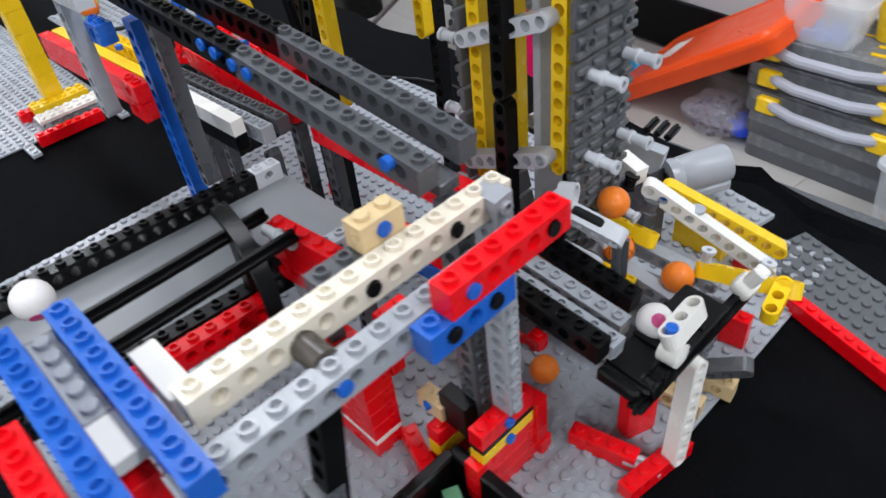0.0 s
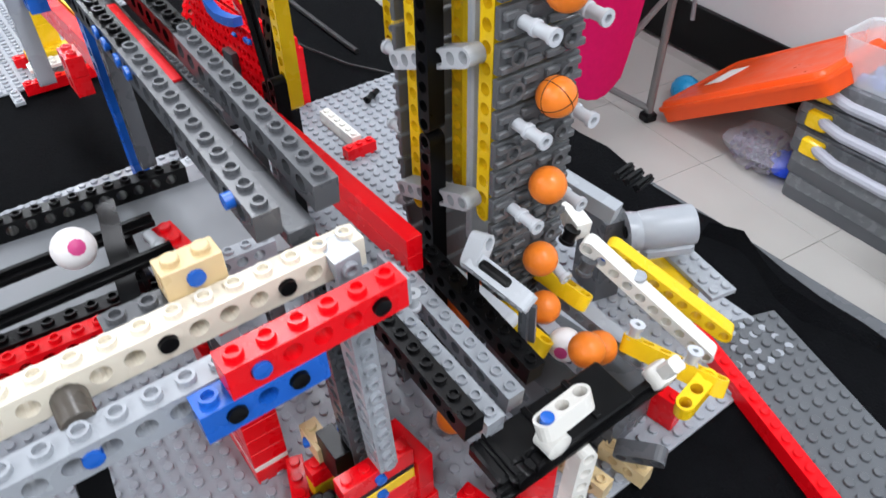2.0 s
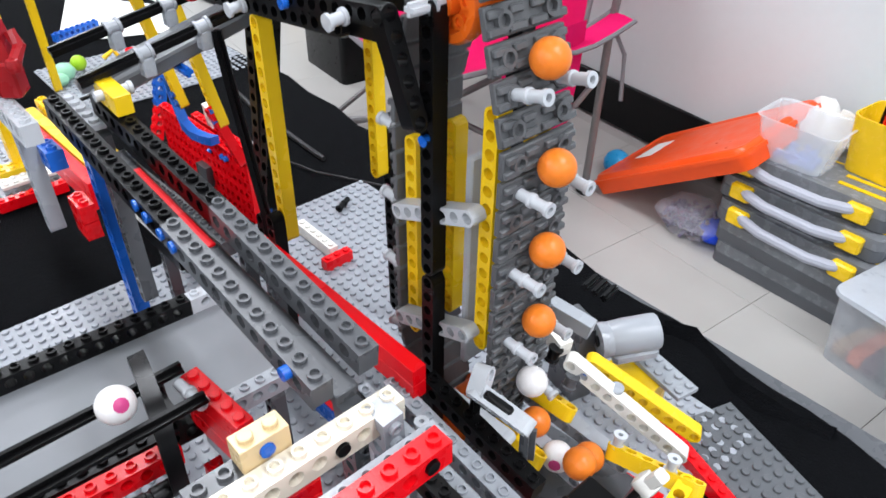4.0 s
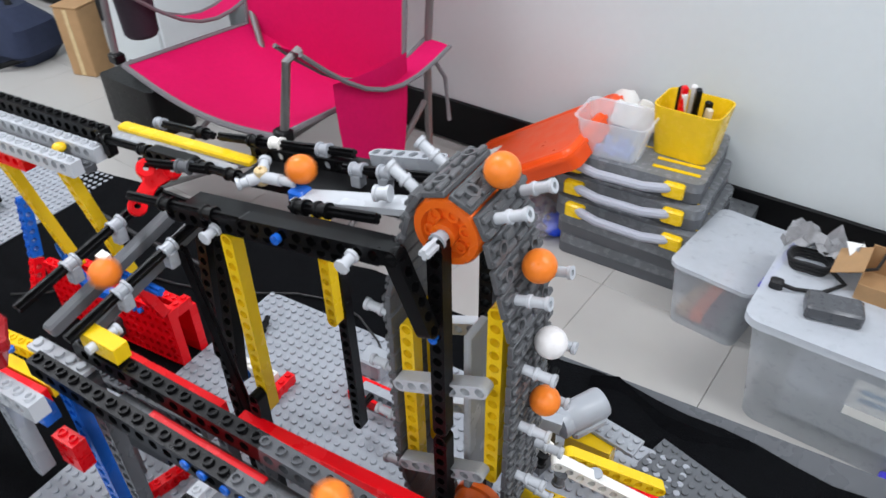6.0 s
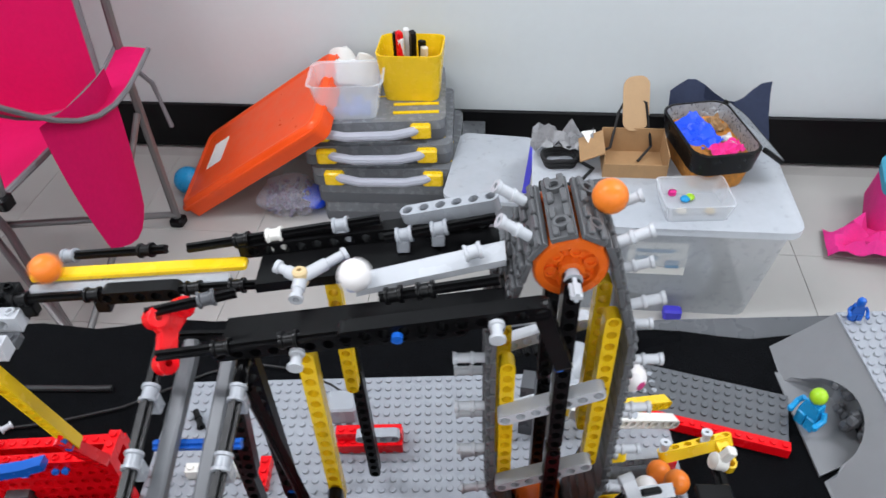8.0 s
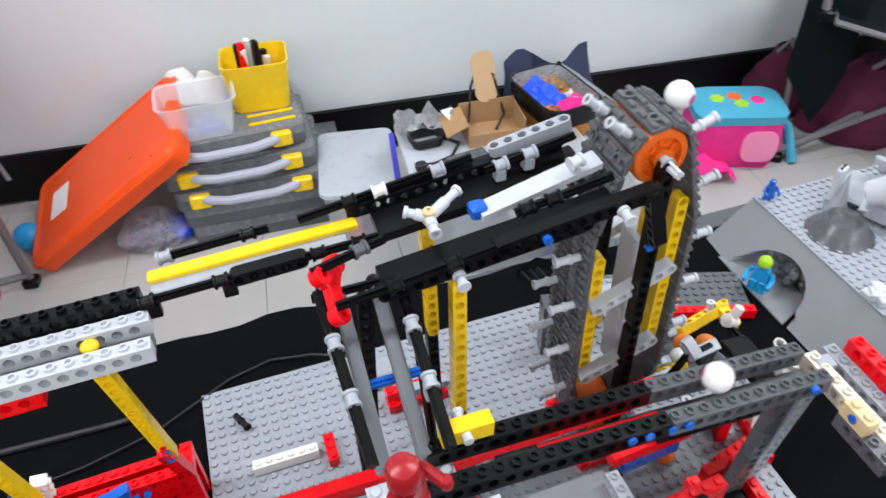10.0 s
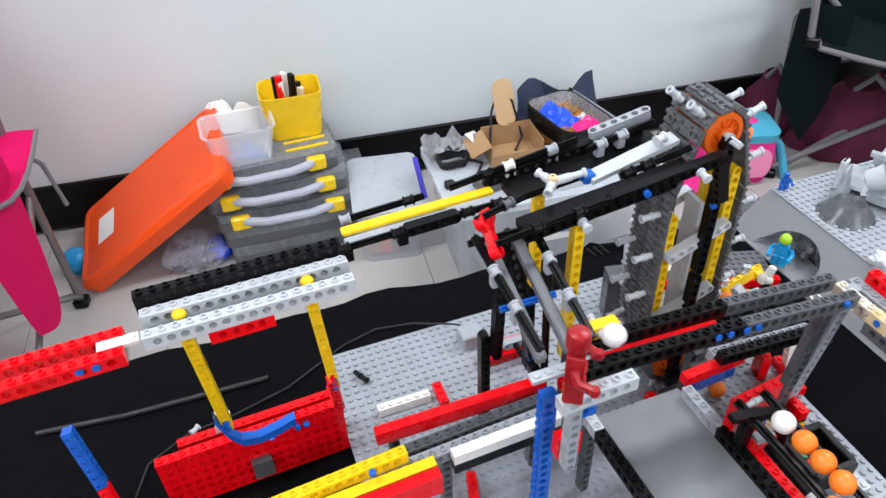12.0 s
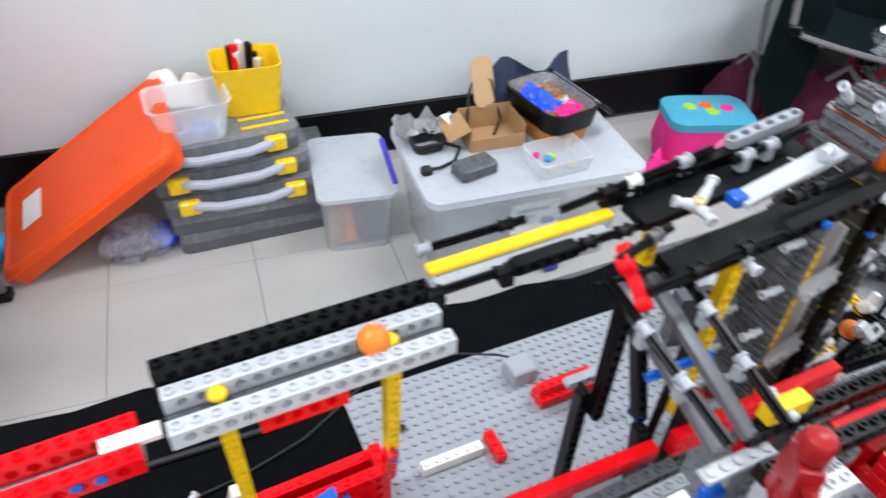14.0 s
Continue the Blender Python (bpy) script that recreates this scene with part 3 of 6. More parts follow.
# ---- chute ----
ch = thing("ball_chute", -0.18, -0.04, ZB, "grey two-beam chute leading balls down to the rail", "ball track")
for xa in (-0.1885, -0.1695):
    g = G()
    g.soft(0, 0.0905, -0.0035, 0.0035, -0.004, 0.0035, 0.0012)
    part("chute_beam", g, mat("mid_grey_plastic", (0.14, 0.147, 0.158), 0.36), ch, "", seg((xa + 0.003, -0.004, 0.795), (xa, -0.091, 0.772), (0, 0, 1), ch.location))
for xa, s in ((-0.1985, -1), (-0.1595, 1)):
    P, Q = (xa + 0.003, -0.006, 0.804), (xa + (0.005 if s < 0 else -0.0005), -0.0975, 0.789 if s < 0 else 0.785)
    axle(ch, P, Q, BLK, 0.0027)
    for f, c in ((0.30, LGR), (0.62, LGR)):
        bush(ch, lerp(P, Q, f), lerp(P, Q, f + 0.08), c)
        part("clip", G().soft(-0.003, 0.003, -0.003, 0.003, -0.011, -0.002, 0.0006), c, ch, "", Matrix.Translation(Vector(lerp(P, Q, f + 0.04)) - ch.location))
arm(ch, (-0.1865, 0.000, 0.592), (-0.1865, 0.000, 0.704), BLK, (1, 0, 0))
arm(ch, (-0.1800, -0.0070, 0.690), (-0.1735, -0.0020, 0.785), BLK, (1, 0, 0))
axle(ch, (-0.155, -0.032, 0.795), (-0.146, -0.022, 0.650), BLK, 0.0027)
arm(ch, (-0.166, 0.004, 0.790), (-0.156, -0.018, 0.690), BLK, (1, 0, 0))
arm(ch, (-0.156, -0.022, 0.682), (-0.147, -0.026, 0.594), BLK, (1, 0, 0))
bush(ch, (-0.156, -0.020, 0.688), (-0.156, -0.013, 0.688), BLU)
axle(ch, (-0.196, -0.048, 0.777), (-0.158, -0.048, 0.777), BLU)
axle(ch, (-0.199, -0.003, 0.797), (-0.158, -0.003, 0.797))
brick(ch, (-0.198, -0.0955, 0.762), (-0.158, -0.0955, 0.762), 1, 0.0032, PGR)
brick(ch, (-0.198, 0.0, ZB), (-0.174, 0.0, ZB), 1, 0.0096, RED)

# ---- ball rail ----
rl = thing("ball_rail", -0.05, -0.097, ZB, "grey and black studded beam rail on tall posts", "ball track")
NA, NB, NC = (-0.178, -0.1065, 0.7655), (-0.060, -0.1065, 0.7590), (0.0535, -0.1045, 0.7455)
FA, FBk, FC = (-0.170, -0.0885, 0.7655), (-0.062, -0.0875, 0.7590), (0.0535, -0.0855, 0.7455)
beam(rl, NA, NB, BLK, 15)
beam(rl, FA, FBk, BLK, 14)
beam(rl, NB, NC, DGR, 12)
beam(rl, FBk, FC, DGR, 12)
part("centre_strip", G().soft(0.04, 0.213, -0.0045, 0.0045, -0.004, 0.0008, 0.0004), DGR, rl, "", seg((-0.178, -0.0975, 0.7625), (0.0535, -0.095, 0.7435), (0, 0, 1), rl.location))
part("red_strip", G().soft(0.06, 0.125, -0.003, 0.003, 0.0008, 0.0022, 0.0003), RED, rl, "", seg((-0.178, -0.0975, 0.7625), (0.0535, -0.095, 0.7435), (0, 0, 1), rl.location))
for x in (-0.079, -0.070, -0.058, -0.049, 0.024):
    z = 0.7665 - 0.1 * (x + 0.07)
    peg(rl, (x, -0.1118, z - 0.001), (x, -0.108, z - 0.001))
brick(rl, (-0.162, -0.0875, 0.7755), (-0.138, -0.0875, 0.7745), 1, 0.0096, YEL, False)
pin(rl, (-0.151, -0.0955, 0.781), (-0.151, -0.088, 0.781), PGR)
# posts
beam(rl, (0.0370, -0.0830, 0.628), (0.0440, -0.0920, 0.745), LGR, 15, (1, 0, 0.1))
beam(rl, (0.0215, -0.0850, 0.592), (0.0265, -0.0930, 0.742), DGR, 18, (1, 0, 0.1))
beam(rl, (-0.1800, -0.0950, 0.586), (-0.1800, -0.0950, 0.746), BLU, 20, (-1, 0, 0))
arm(rl, (-0.163, -0.094, 0.660), (-0.163, -0.094, 0.755), DGR, (1, 0, 0))
# figure bracket
beam(rl, (-0.1950, -0.1245, 0.7670), (-0.1470, -0.1245, 0.7690), PGR, 6)
arm(rl, (-0.1835, -0.1220, 0.709), (-0.1835, -0.1220, 0.765), LGR, (1, 0, 0))
beam(rl, (-0.1815, -0.1150, 0.744), (-0.1655, -0.1150, 0.745), BLU, 2)
beam(rl, (-0.1850, -0.1090, 0.7010), (-0.1690, -0.1090, 0.7010), RED, 2)
beam(rl, (-0.1850, -0.1090, 0.7110), (-0.1690, -0.1090, 0.7110), RED, 2)
# foot stack
FZS = ((0.0, 0.0096, RED), (0.0096, 0.0096, RED), (0.0192, 0.0096, RED), (0.0288, 0.0064, YEL), (0.0352, 0.0032, BLK), (0.0384, 0.0096, RED))
for z, h, c in FZS:
    wide = 0.004 if z < 0.028 else 0.0
    brick(rl, (0.0415, -0.1030 - wide, ZB + z), (0.0415, -0.0710 + wide, ZB + z), 1, h, c, z > 0.038)
for k, c in enumerate((RED, YEL, RED)):
    brick(rl, (0.0160, -0.1050, ZB + 0.0096 * k), (0.0160, -0.0730, ZB + 0.0096 * k), 1, 0.0096, c)
brick(rl, (0.0000, -0.0680, ZB), (0.0480, -0.0650, ZB), 1, 0.0096, RED)
brick(rl, (0.0230, -0.0690, ZB + 0.0096), (0.0470, -0.0665, ZB + 0.0096), 1, 0.0288, RED, False)
peg(rl, (0.0475, -0.0870, ZB + 0.0432), (0.0450, -0.0870, ZB + 0.0432))
peg(rl, (0.0475, -0.0870, ZB + 0.0320), (0.0450, -0.0870, ZB + 0.0320))
brick(rl, (0.0150, -0.0940, 0.6090), (0.0330, -0.0940, 0.6090), 1, 0.0192, BLK, False)
brick(rl, (-0.0060, -0.1030, ZB), (0.0260, -0.1140, ZB), 1, 0.0096, RED)
brick(rl, (0.0020, -0.0960, 0.6100), (0.0180, -0.0960, 0.6100), 1, 0.0096, TAN)
pin(rl, (0.0080, -0.1010, 0.6150), (0.0160, -0.0890, 0.6190), BLU)

# ---- cross beam ----
cb = thing("cross_beam", 0.052, -0.14, ZB, "ivory and grey studded cross beam carrying balls sideways", "ball track")
beam(cb, (0.0455, -0.1960, 0.7368), (0.0455, -0.0840, 0.7372), IVO, 14)
beam(cb, (0.0622, -0.2085, 0.7315), (0.0622, -0.0805, 0.7325), LGR, 16)
beam(cb, (0.0704, -0.1345, 0.7414), (0.0704, -0.0865, 0.7422), RED, 6)
beam(cb, (0.0704, -0.1425, 0.7316), (0.0704, -0.1105, 0.7322), BLU, 4)
brick(cb, (0.0372, -0.1355, 0.7455), (0.0372, -0.1195, 0.7455), 1, 0.0096, TAN)
beam(cb, (0.0372, -0.1515, 0.7358), (0.0372, -0.1195, 0.7358), DGR, 4)
peg(cb, (0.0424, -0.1275, 0.7508), (0.0402, -0.1275, 0.7508))
peg(cb, (0.0322, -0.1275, 0.7508), (0.0342, -0.1275, 0.7508))
peg(cb, (0.0754, -0.1265, 0.7468), (0.0734, -0.1265, 0.7468))
peg(cb, (0.0672, -0.1645, 0.7369), (0.0652, -0.1645, 0.7369))
peg(cb, (0.0404, -0.1600, 0.7421), (0.0424, -0.1600, 0.7421))
beam(cb, (0.0560, -0.1800, 0.590), (0.0560, -0.1700, 0.690), DGR, 13, (0, -1, 0))
arm(cb, (0.0560, -0.1730, 0.684), (0.0560, -0.1660, 0.732), BLK, (1, 0, 0))
brick(cb, (0.043, -0.183, ZB), (0.067, -0.183, ZB), 2, 0.0096, TAN)
beam(cb, (-0.0120, -0.2030, 0.7350), (0.0680, -0.2030, 0.7356), BLU, 10)
beam(cb, (-0.0140, -0.2190, 0.7350), (0.0660, -0.2190, 0.7356), BLU, 10)
brick(cb, (-0.0120, -0.2110, 0.7345), (0.0280, -0.2110, 0.7350), 1, 0.0032, LGR)
brick(cb, (0.0280, -0.2110, 0.7330), (0.0440, -0.2110, 0.7330), 1, 0.0048, WHT, False)
beam(cb, (0.0180, -0.2290, 0.7330), (0.0580, -0.2290, 0.7335), RED, 5)
brick(cb, (0.0120, -0.1925, 0.7270), (0.0360, -0.1925, 0.7270), 1, 0.0096, WHT, False)
brick(cb, (0.0060, -0.2110, 0.7100), (0.0460, -0.2110, 0.7100), 1, 0.0192, RED, False)
part("axle_cap", G().lathe([(0.001, 0), (0.0042, 0.0004), (0.0042, 0.0100), (0.001, 0.0104)], 16, Matrix.Rotation(radians(90), 4, "Y")), BRUSH, cb, "", Matrix.Translation(Vector((0.0490, -0.1640, 0.7400)) - cb.location))
for y in (-0.1185, -0.1345):
    peg(cb, (0.0755, y, 0.7371), (0.0735, y, 0.7371), BLK)
for y in (-0.0945,):
    peg(cb, (0.0755, y, 0.7469), (0.0735, y, 0.7469), BLK)
for y in (-0.1080, -0.1400):
    peg(cb, (0.0506, y, 0.7421), (0.0486, y, 0.7421), BLK)

# ---- sorting tray ----
tr = thing("ball_tray", -0.10, -0.13, ZB, "flat grey ball tray with black studded sides and rods", "ball track")
slab = [(-0.134, -0.066, 0.6600), (-0.056, -0.066, 0.6600), (-0.056, -0.225, 0.6680), (-0.134, -0.225, 0.6680)]
part("tray_floor", G().add(slab + [(x, y, z - 0.003) for x, y, z in slab], [(0, 3, 2, 1), (4, 5, 6, 7), (0, 1, 5, 4), (1, 2, 6, 5), (2, 3, 7, 6), (3, 0, 4, 7)]), mat("mid_grey_sheet", (0.20, 0.21, 0.225), 0.36), tr, "smooth grey sheet", Matrix.Translation(-tr.location))
beam(tr, (-0.1340, -0.084, 0.6605), (-0.1340, -0.228, 0.6680), BLK, 18)
beam(tr, (-0.1340, -0.068, 0.6600), (-0.1340, -0.084, 0.6605), PGR, 2)
beam(tr, (-0.0560, -0.114, 0.6625), (-0.0560, -0.234, 0.6690), BLK, 15)
beam(tr, (-0.0560, -0.074, 0.6610), (-0.0560, -0.114, 0.6625), LGR, 5)
beam(tr, (-0.0472, -0.1300, 0.6625), (-0.0472, -0.2100, 0.6660), RED, 10)
brick(tr, (-0.050, -0.0630, 0.6590), (0.004, -0.0600, 0.6590), 1, 0.0096, RED, False)
brick(tr, (-0.042, -0.0635, 0.6490), (0.000, -0.0605, 0.6490), 1, 0.0096, BLU, False)
for x, y in ((-0.134, -0.072), (-0.134, -0.215), (-0.056, -0.215), (-0.056, -0.080)):
    arm(tr, (x, y, 0.586), (x, y, 0.658), DGR, (1, 0, 0))
# red ball holder
rb = thing("ball_holder", 0.0, -0.12, ZB, "red brick holder with black rods where balls queue", "ball track")
for k in range(3):
    brick(rb, (-0.0540, -0.1160, 0.6710 + 0.0096 * k), (-0.0140, -0.1120, 0.6710 + 0.0096 * k), 1, 0.0096, RED, k == 2)
    brick(rb, (-0.0100, -0.1040, 0.6330 + 0.0096 * k), (-0.0100, -0.0880, 0.6330 + 0.0096 * k), 1, 0.0096, RED, k == 2)
brick(rb, (-0.0480, -0.1140, 0.6620), (-0.0200, -0.1120, 0.6620), 1, 0.0090, LGR, False)
arm(rb, (-0.0340, -0.1130, 0.632), (-0.0340, -0.1130, 0.664), DGR, (1, 0, 0))
for x in (-0.0545, -0.0335):
    axle(rb, (x, -0.118, 0.7030), (x + 0.003, -0.420, 0.7030), BLK, 0.003)
    arm(rb, (x + 0.003, -0.414, TZ + 0.006), (x + 0.003, -0.414, 0.702), DGR, (1, 0, 0))
fork = [(-0.070, -0.1300, 0.7065), (-0.060, -0.1315, 0.7070), (-0.044, -0.1345, 0.7060), (-0.033, -0.1365, 0.7010), (-0.0275, -0.1380, 0.6920), (-0.0265, -0.1385, 0.6700)]
part("fork", G().rings([[(x, y - 0.0035, z - 0.0018), (x, y + 0.0035, z - 0.0018), (x + 0.0015, y + 0.0035, z + 0.0018), (x + 0.0015, y - 0.0035, z + 0.0018)] for x, y, z in fork]), BLK, rb, "black fork across the rods", Matrix.Translation(-rb.location))
axle(rb, (-0.060, -0.1310, 0.6975), (-0.030, -0.1310, 0.6975), BLK, 0.003)
put(rb, "shaft", G().lathe([(0.001, 0), (0.0042, 0.0003), (0.0042, 0.0120), (0.0036, 0.0124), (0.0036, 0.0140), (0.0042, 0.0144), (0.0042, 0.0260), (0.0036, 0.0264), (0.0036, 0.0280), (0.0042, 0.0284), (0.0042, 0.0400), (0.001, 0.0403)], 16, Matrix.Rotation(radians(90), 4, "Y")).mesh("shaft", BLK, True), (-0.0330, -0.1360, 0.6660), (-0.0335, -0.1760, 0.6665), (0.1, 0.2, 1))
put(rb, "shaft", G().lathe([(0.001, 0), (0.0050, 0.0003), (0.0050, 0.0200), (0.001, 0.0203)], 16, Matrix.Rotation(radians(90), 4, "Y")).mesh("shaft", PGR, True), (-0.0335, -0.1765, 0.6665), (-0.0340, -0.1965, 0.6665), (0.1, 0.2, 1))
for x in (-0.0545,):
    part("hook", G().soft(-0.004, 0.004, -0.004, 0.004, -0.026, 0.003, 0.001), BLK, rb, "", Matrix.Translation(Vector((x, -0.1310, 0.7000)) - rb.location))
pin(rb, (-0.050, -0.122, 0.700), (-0.036, -0.120, 0.700), PGR)
tub = part("frame", G().soft(0.026, 0.064, -0.106, -0.100, ZB + 0.002, 0.604, 0.001).soft(0.060, 0.066, -0.140, -0.100, ZB + 0.002, 0.6035, 0.001).soft(0.024, 0.030, -0.140, -0.104, ZB + 0.002, 0.6035, 0.001).soft(0.026, 0.064, -0.144, -0.138, ZB + 0.002, 0.604, 0.001).box(0.028, 0.062, -0.14, -0.104, ZB + 0.0019, ZB + 0.0030), BLK, rb, "black open box", Matrix.Translation(-rb.location))
brick(rb, (0.034, -0.114, ZB + 0.004), (0.042, -0.118, ZB + 0.004), 1, 0.0096, mat("green_plastic", (0.03, 0.16, 0.06), 0.3), False)
brick(rb, (0.034, -0.124, ZB + 0.004), (0.042, -0.124, ZB + 0.004), 1, 0.0064, RED)
brick(rb, (0.052, -0.150, ZB), (0.068, -0.150, ZB), 2, 0.0096, PGR)
# red pillar with white plate
pl = thing("pillar", -0.035, -0.112, ZB, "red brick pillar with a white plate on the baseplate", "bricks")
for k in range(6):
    z = ZB + 0.0096 * k + (0.0032 if k > 0 else 0)
    brick(pl, (-0.0555, -0.1125, z), (-0.0075, -0.1125, z), 2, 0.0096, RED, k == 5)
brick(pl, (-0.0555, -0.1125, ZB + 0.0096), (-0.0075, -0.1125, ZB + 0.0096), 2, 0.0032, WHT, False)
brick(pl, (-0.0235, -0.1165, ZB + 0.0608), (-0.0075, -0.1165, ZB + 0.0608), 1, 0.0064, PGR, False)
brick(pl, (-0.0155, -0.1000, ZB + 0.0448), (-0.0075, -0.1000, ZB + 0.0448), 1, 0.0192, RED)

# ---- feeder ----
fd = thing("ball_feeder", 0.05, 0.0, ZB, "ball feeder of black, grey and yellow beams beside the lift", "ball track")
beam(fd, (-0.022, -0.0640, 0.6720), (0.0745, -0.0640, 0.6640), BLK, 12)
beam(fd, (-0.022, -0.0545, 0.6640), (0.0745, -0.0545, 0.6560), LGR, 12)
beam(fd, (-0.022, -0.0380, 0.6580), (0.0665, -0.0380, 0.6490), LGR, 11)
beam(fd, (-0.010, -0.0245, 0.6610), (0.0625, -0.0245, 0.6510), BLK, 9)
brick(fd, (-0.030, -0.046, 0.6500), (0.066, -0.046, 0.6450), 1, 0.0032, DGR, False)
spool(fd, (0.012, -0.0460, 0.664), (0.012, -0.0460, 0.674), PGR)
g = G()
for k, (xa, xb, zz) in enumerate(((0.0, 0.0205, 0.0),)):
    g.soft(xa, xb, -0.0305, 0.0285, -0.0024, 0.0022, 0.0008)
g.soft(0.0, 0.018, -0.0345, -0.0300, -0.0034, 0.0028, 0.001)
part("flap", g, BLK, fd, "black swinging flap", pose(0.0715 - 0.05, -0.0305, 0.655 - ZB, 0, 4, 0))
for y in (-0.058, -0.040, -0.020):
    part("flap_rib", G().soft(0.0, 0.019, -0.0012, 0.0012, 0.0, 0.0016, 0.0003), BLK, fd, "", pose(0.0715 - 0.05, y, 0.657 - ZB, 0, 4, 0))
axle(fd, (0.090, -0.066, 0.650), (0.090, 0.020, 0.650), BLK, 0.0032)
for y in (-0.056, -0.048):
    bush(fd, (0.086, y, 0.6545), (0.096, y, 0.6545), BLK)
arm(fd, (0.0905, -0.0475, 0.6745), (0.0905, -0.0315, 0.6765), WHT, (1, 0, 0.3), label="")
peg(fd, (0.0905, -0.0475, 0.6802), (0.0905, -0.0475, 0.6760))
arm(fd, (0.0945, -0.0345, 0.5895), (0.0930, -0.0285, 0.6455), WHT, (0.2, 1, 0), n=8)
part("knob", G().lathe([(0.002, -0.005), (0.0052, -0.004), (0.0052, 0.004), (0.002, 0.005)], 14, Matrix.Rotation(radians(90), 4, "Y")), WHT, fd, "", Matrix.Translation(Vector((0.090, -0.043, 0.6625)) - fd.location))
part("knob", G().lathe([(0.002, -0.005), (0.0052, -0.004), (0.0052, 0.004), (0.002, 0.005)], 14, Matrix.Rotation(radians(90), 4, "Y")).soft(-0.003, 0.003, -0.003, 0.003, 0.002, 0.014, 0.001), WHT, fd, "", pose(0.0900 - 0.05, 0.013, 0.655 - ZB, 0, 25, 0))
brick(fd, (0.052, -0.0520, ZB), (0.084, -0.0445, ZB), 1, 0.0096, RED)
brick(fd, (0.088, -0.0620, ZB), (0.094, -0.0220, ZB), 1, 0.0096, RED)
brick(fd, (0.068, -0.0350, ZB), (0.074, -0.0190, ZB), 1, 0.0288, RED)
axle(fd, (0.078, -0.047, ZB + 0.0052), (0.094, -0.042, ZB + 0.0052), PGR, 0.0034)
arm(fd, (0.084, 0.012, 0.598), (0.096, 0.017, 0.604), DGR, (0, -0.3, 1), n=3)
beam(fd, (0.058, -0.006, ZB), (0.089, -0.001, ZB), TAN, 4)
beam(fd, (0.072, 0.014, ZB), (0.096, 0.018, ZB), TAN, 3)
# yellow elbow and levers
E0, E1, E2 = (0.0640, 0.0290, 0.6380), (0.0985, 0.0340, 0.6440), (0.1010, 0.0180, 0.6420)
arm(fd, E0, E1, YEL, (0, -0.9, 0.5), n=6)
arm(fd, E1, E2, YEL, (1, 0.2, 0), n=3)
for p in (E0, lerp(E0, E1, 0.75)):
    spool(fd, (p[0], p[1] + 0.001, p[2] + 0.002), (p[0], p[1] + 0.003, p[2] + 0.012), PGR)
W0, W1 = (0.0260, 0.0395, 0.6620), (0.0850, 0.0672, 0.6190)
arm(fd, W0, W1, WHT, (0, 0, 1), n=10)
arm(fd, (0.0290, 0.0530, 0.6550), (0.0850, 0.0835, 0.6200), YEL, (0, 0, 1), n=9)
peg(fd, (0.032, 0.0425, 0.6560), (0.032, 0.046, 0.656))
arm(fd, (0.012, 0.0280, 0.6350), (0.068, 0.0360, 0.6260), LGR, (0, 0, 1), n=8)
arm(fd, (0.020, 0.0060, 0.6400), (0.062, 0.0100, 0.6300), LGR, (0, 0, 1), n=6)
arm(fd, (0.012, 0.0250, 0.6440), (0.036, 0.0280, 0.6420), YEL, (0, -0.9, 0.5), n=4)
arm(fd, (0.020, -0.0060, 0.6430), (0.044, -0.0030, 0.6400), YEL, (0, -0.9, 0.5), n=4)
arm(fd, (0.000, -0.018, 0.6560), (0.030, -0.0120, 0.6500), PGR, (0, 0, 1), n=5)
arm(fd, (0.026, -0.0267, 0.6890), (0.0490, -0.0190, 0.6800), PGR, (0, -0.5, 1), n=4)
arm(fd, (0.026, -0.0267, 0.6890), (0.0225, -0.0190, 0.6960), PGR, (0, -0.5, 1), n=2)
put(fd, "insert", G().soft(0, 0.014, -0.0020, 0.0020, -0.001, 0.0044, 0.0008).mesh("insert", BLK), (0.029, -0.0270, 0.6885), (0.0440, -0.0215, 0.6825))
axle(fd, (0.0490, -0.0190, 0.6800), (0.0480, -0.0170, 0.6580), DGR, 0.0034)
axle(fd, (0.0240, -0.0250, 0.6900), (0.0180, -0.0200, 0.6620), BLK)
bush(fd, (0.030, -0.0130, 0.648), (0.031, -0.0130, 0.638), DGR)
bush(fd, (0.018, 0.036, 0.668), (0.016, 0.030, 0.650), BLK)
bush(fd, (0.030, 0.036, 0.658), (0.029, 0.031, 0.642), DGR)
bush(fd, (0.046, 0.051, 0.652), (0.046, 0.051, 0.640), LGR)
brick(fd, (0.004, 0.0450, 0.6620), (0.020, 0.0410, 0.6600), 1, 0.0096, WHT, False)
brick(fd, (0.010, 0.022, ZB), (0.074, 0.030, ZB), 4, 0.0288, DGR, False)
brick(fd, (0.044, 0.046, ZB), (0.086, 0.052, ZB), 1, 0.0192, RED)
brick(fd, (0.012, 0.000, ZB), (0.060, 0.004, ZB), 2, 0.0384, DGR, False)
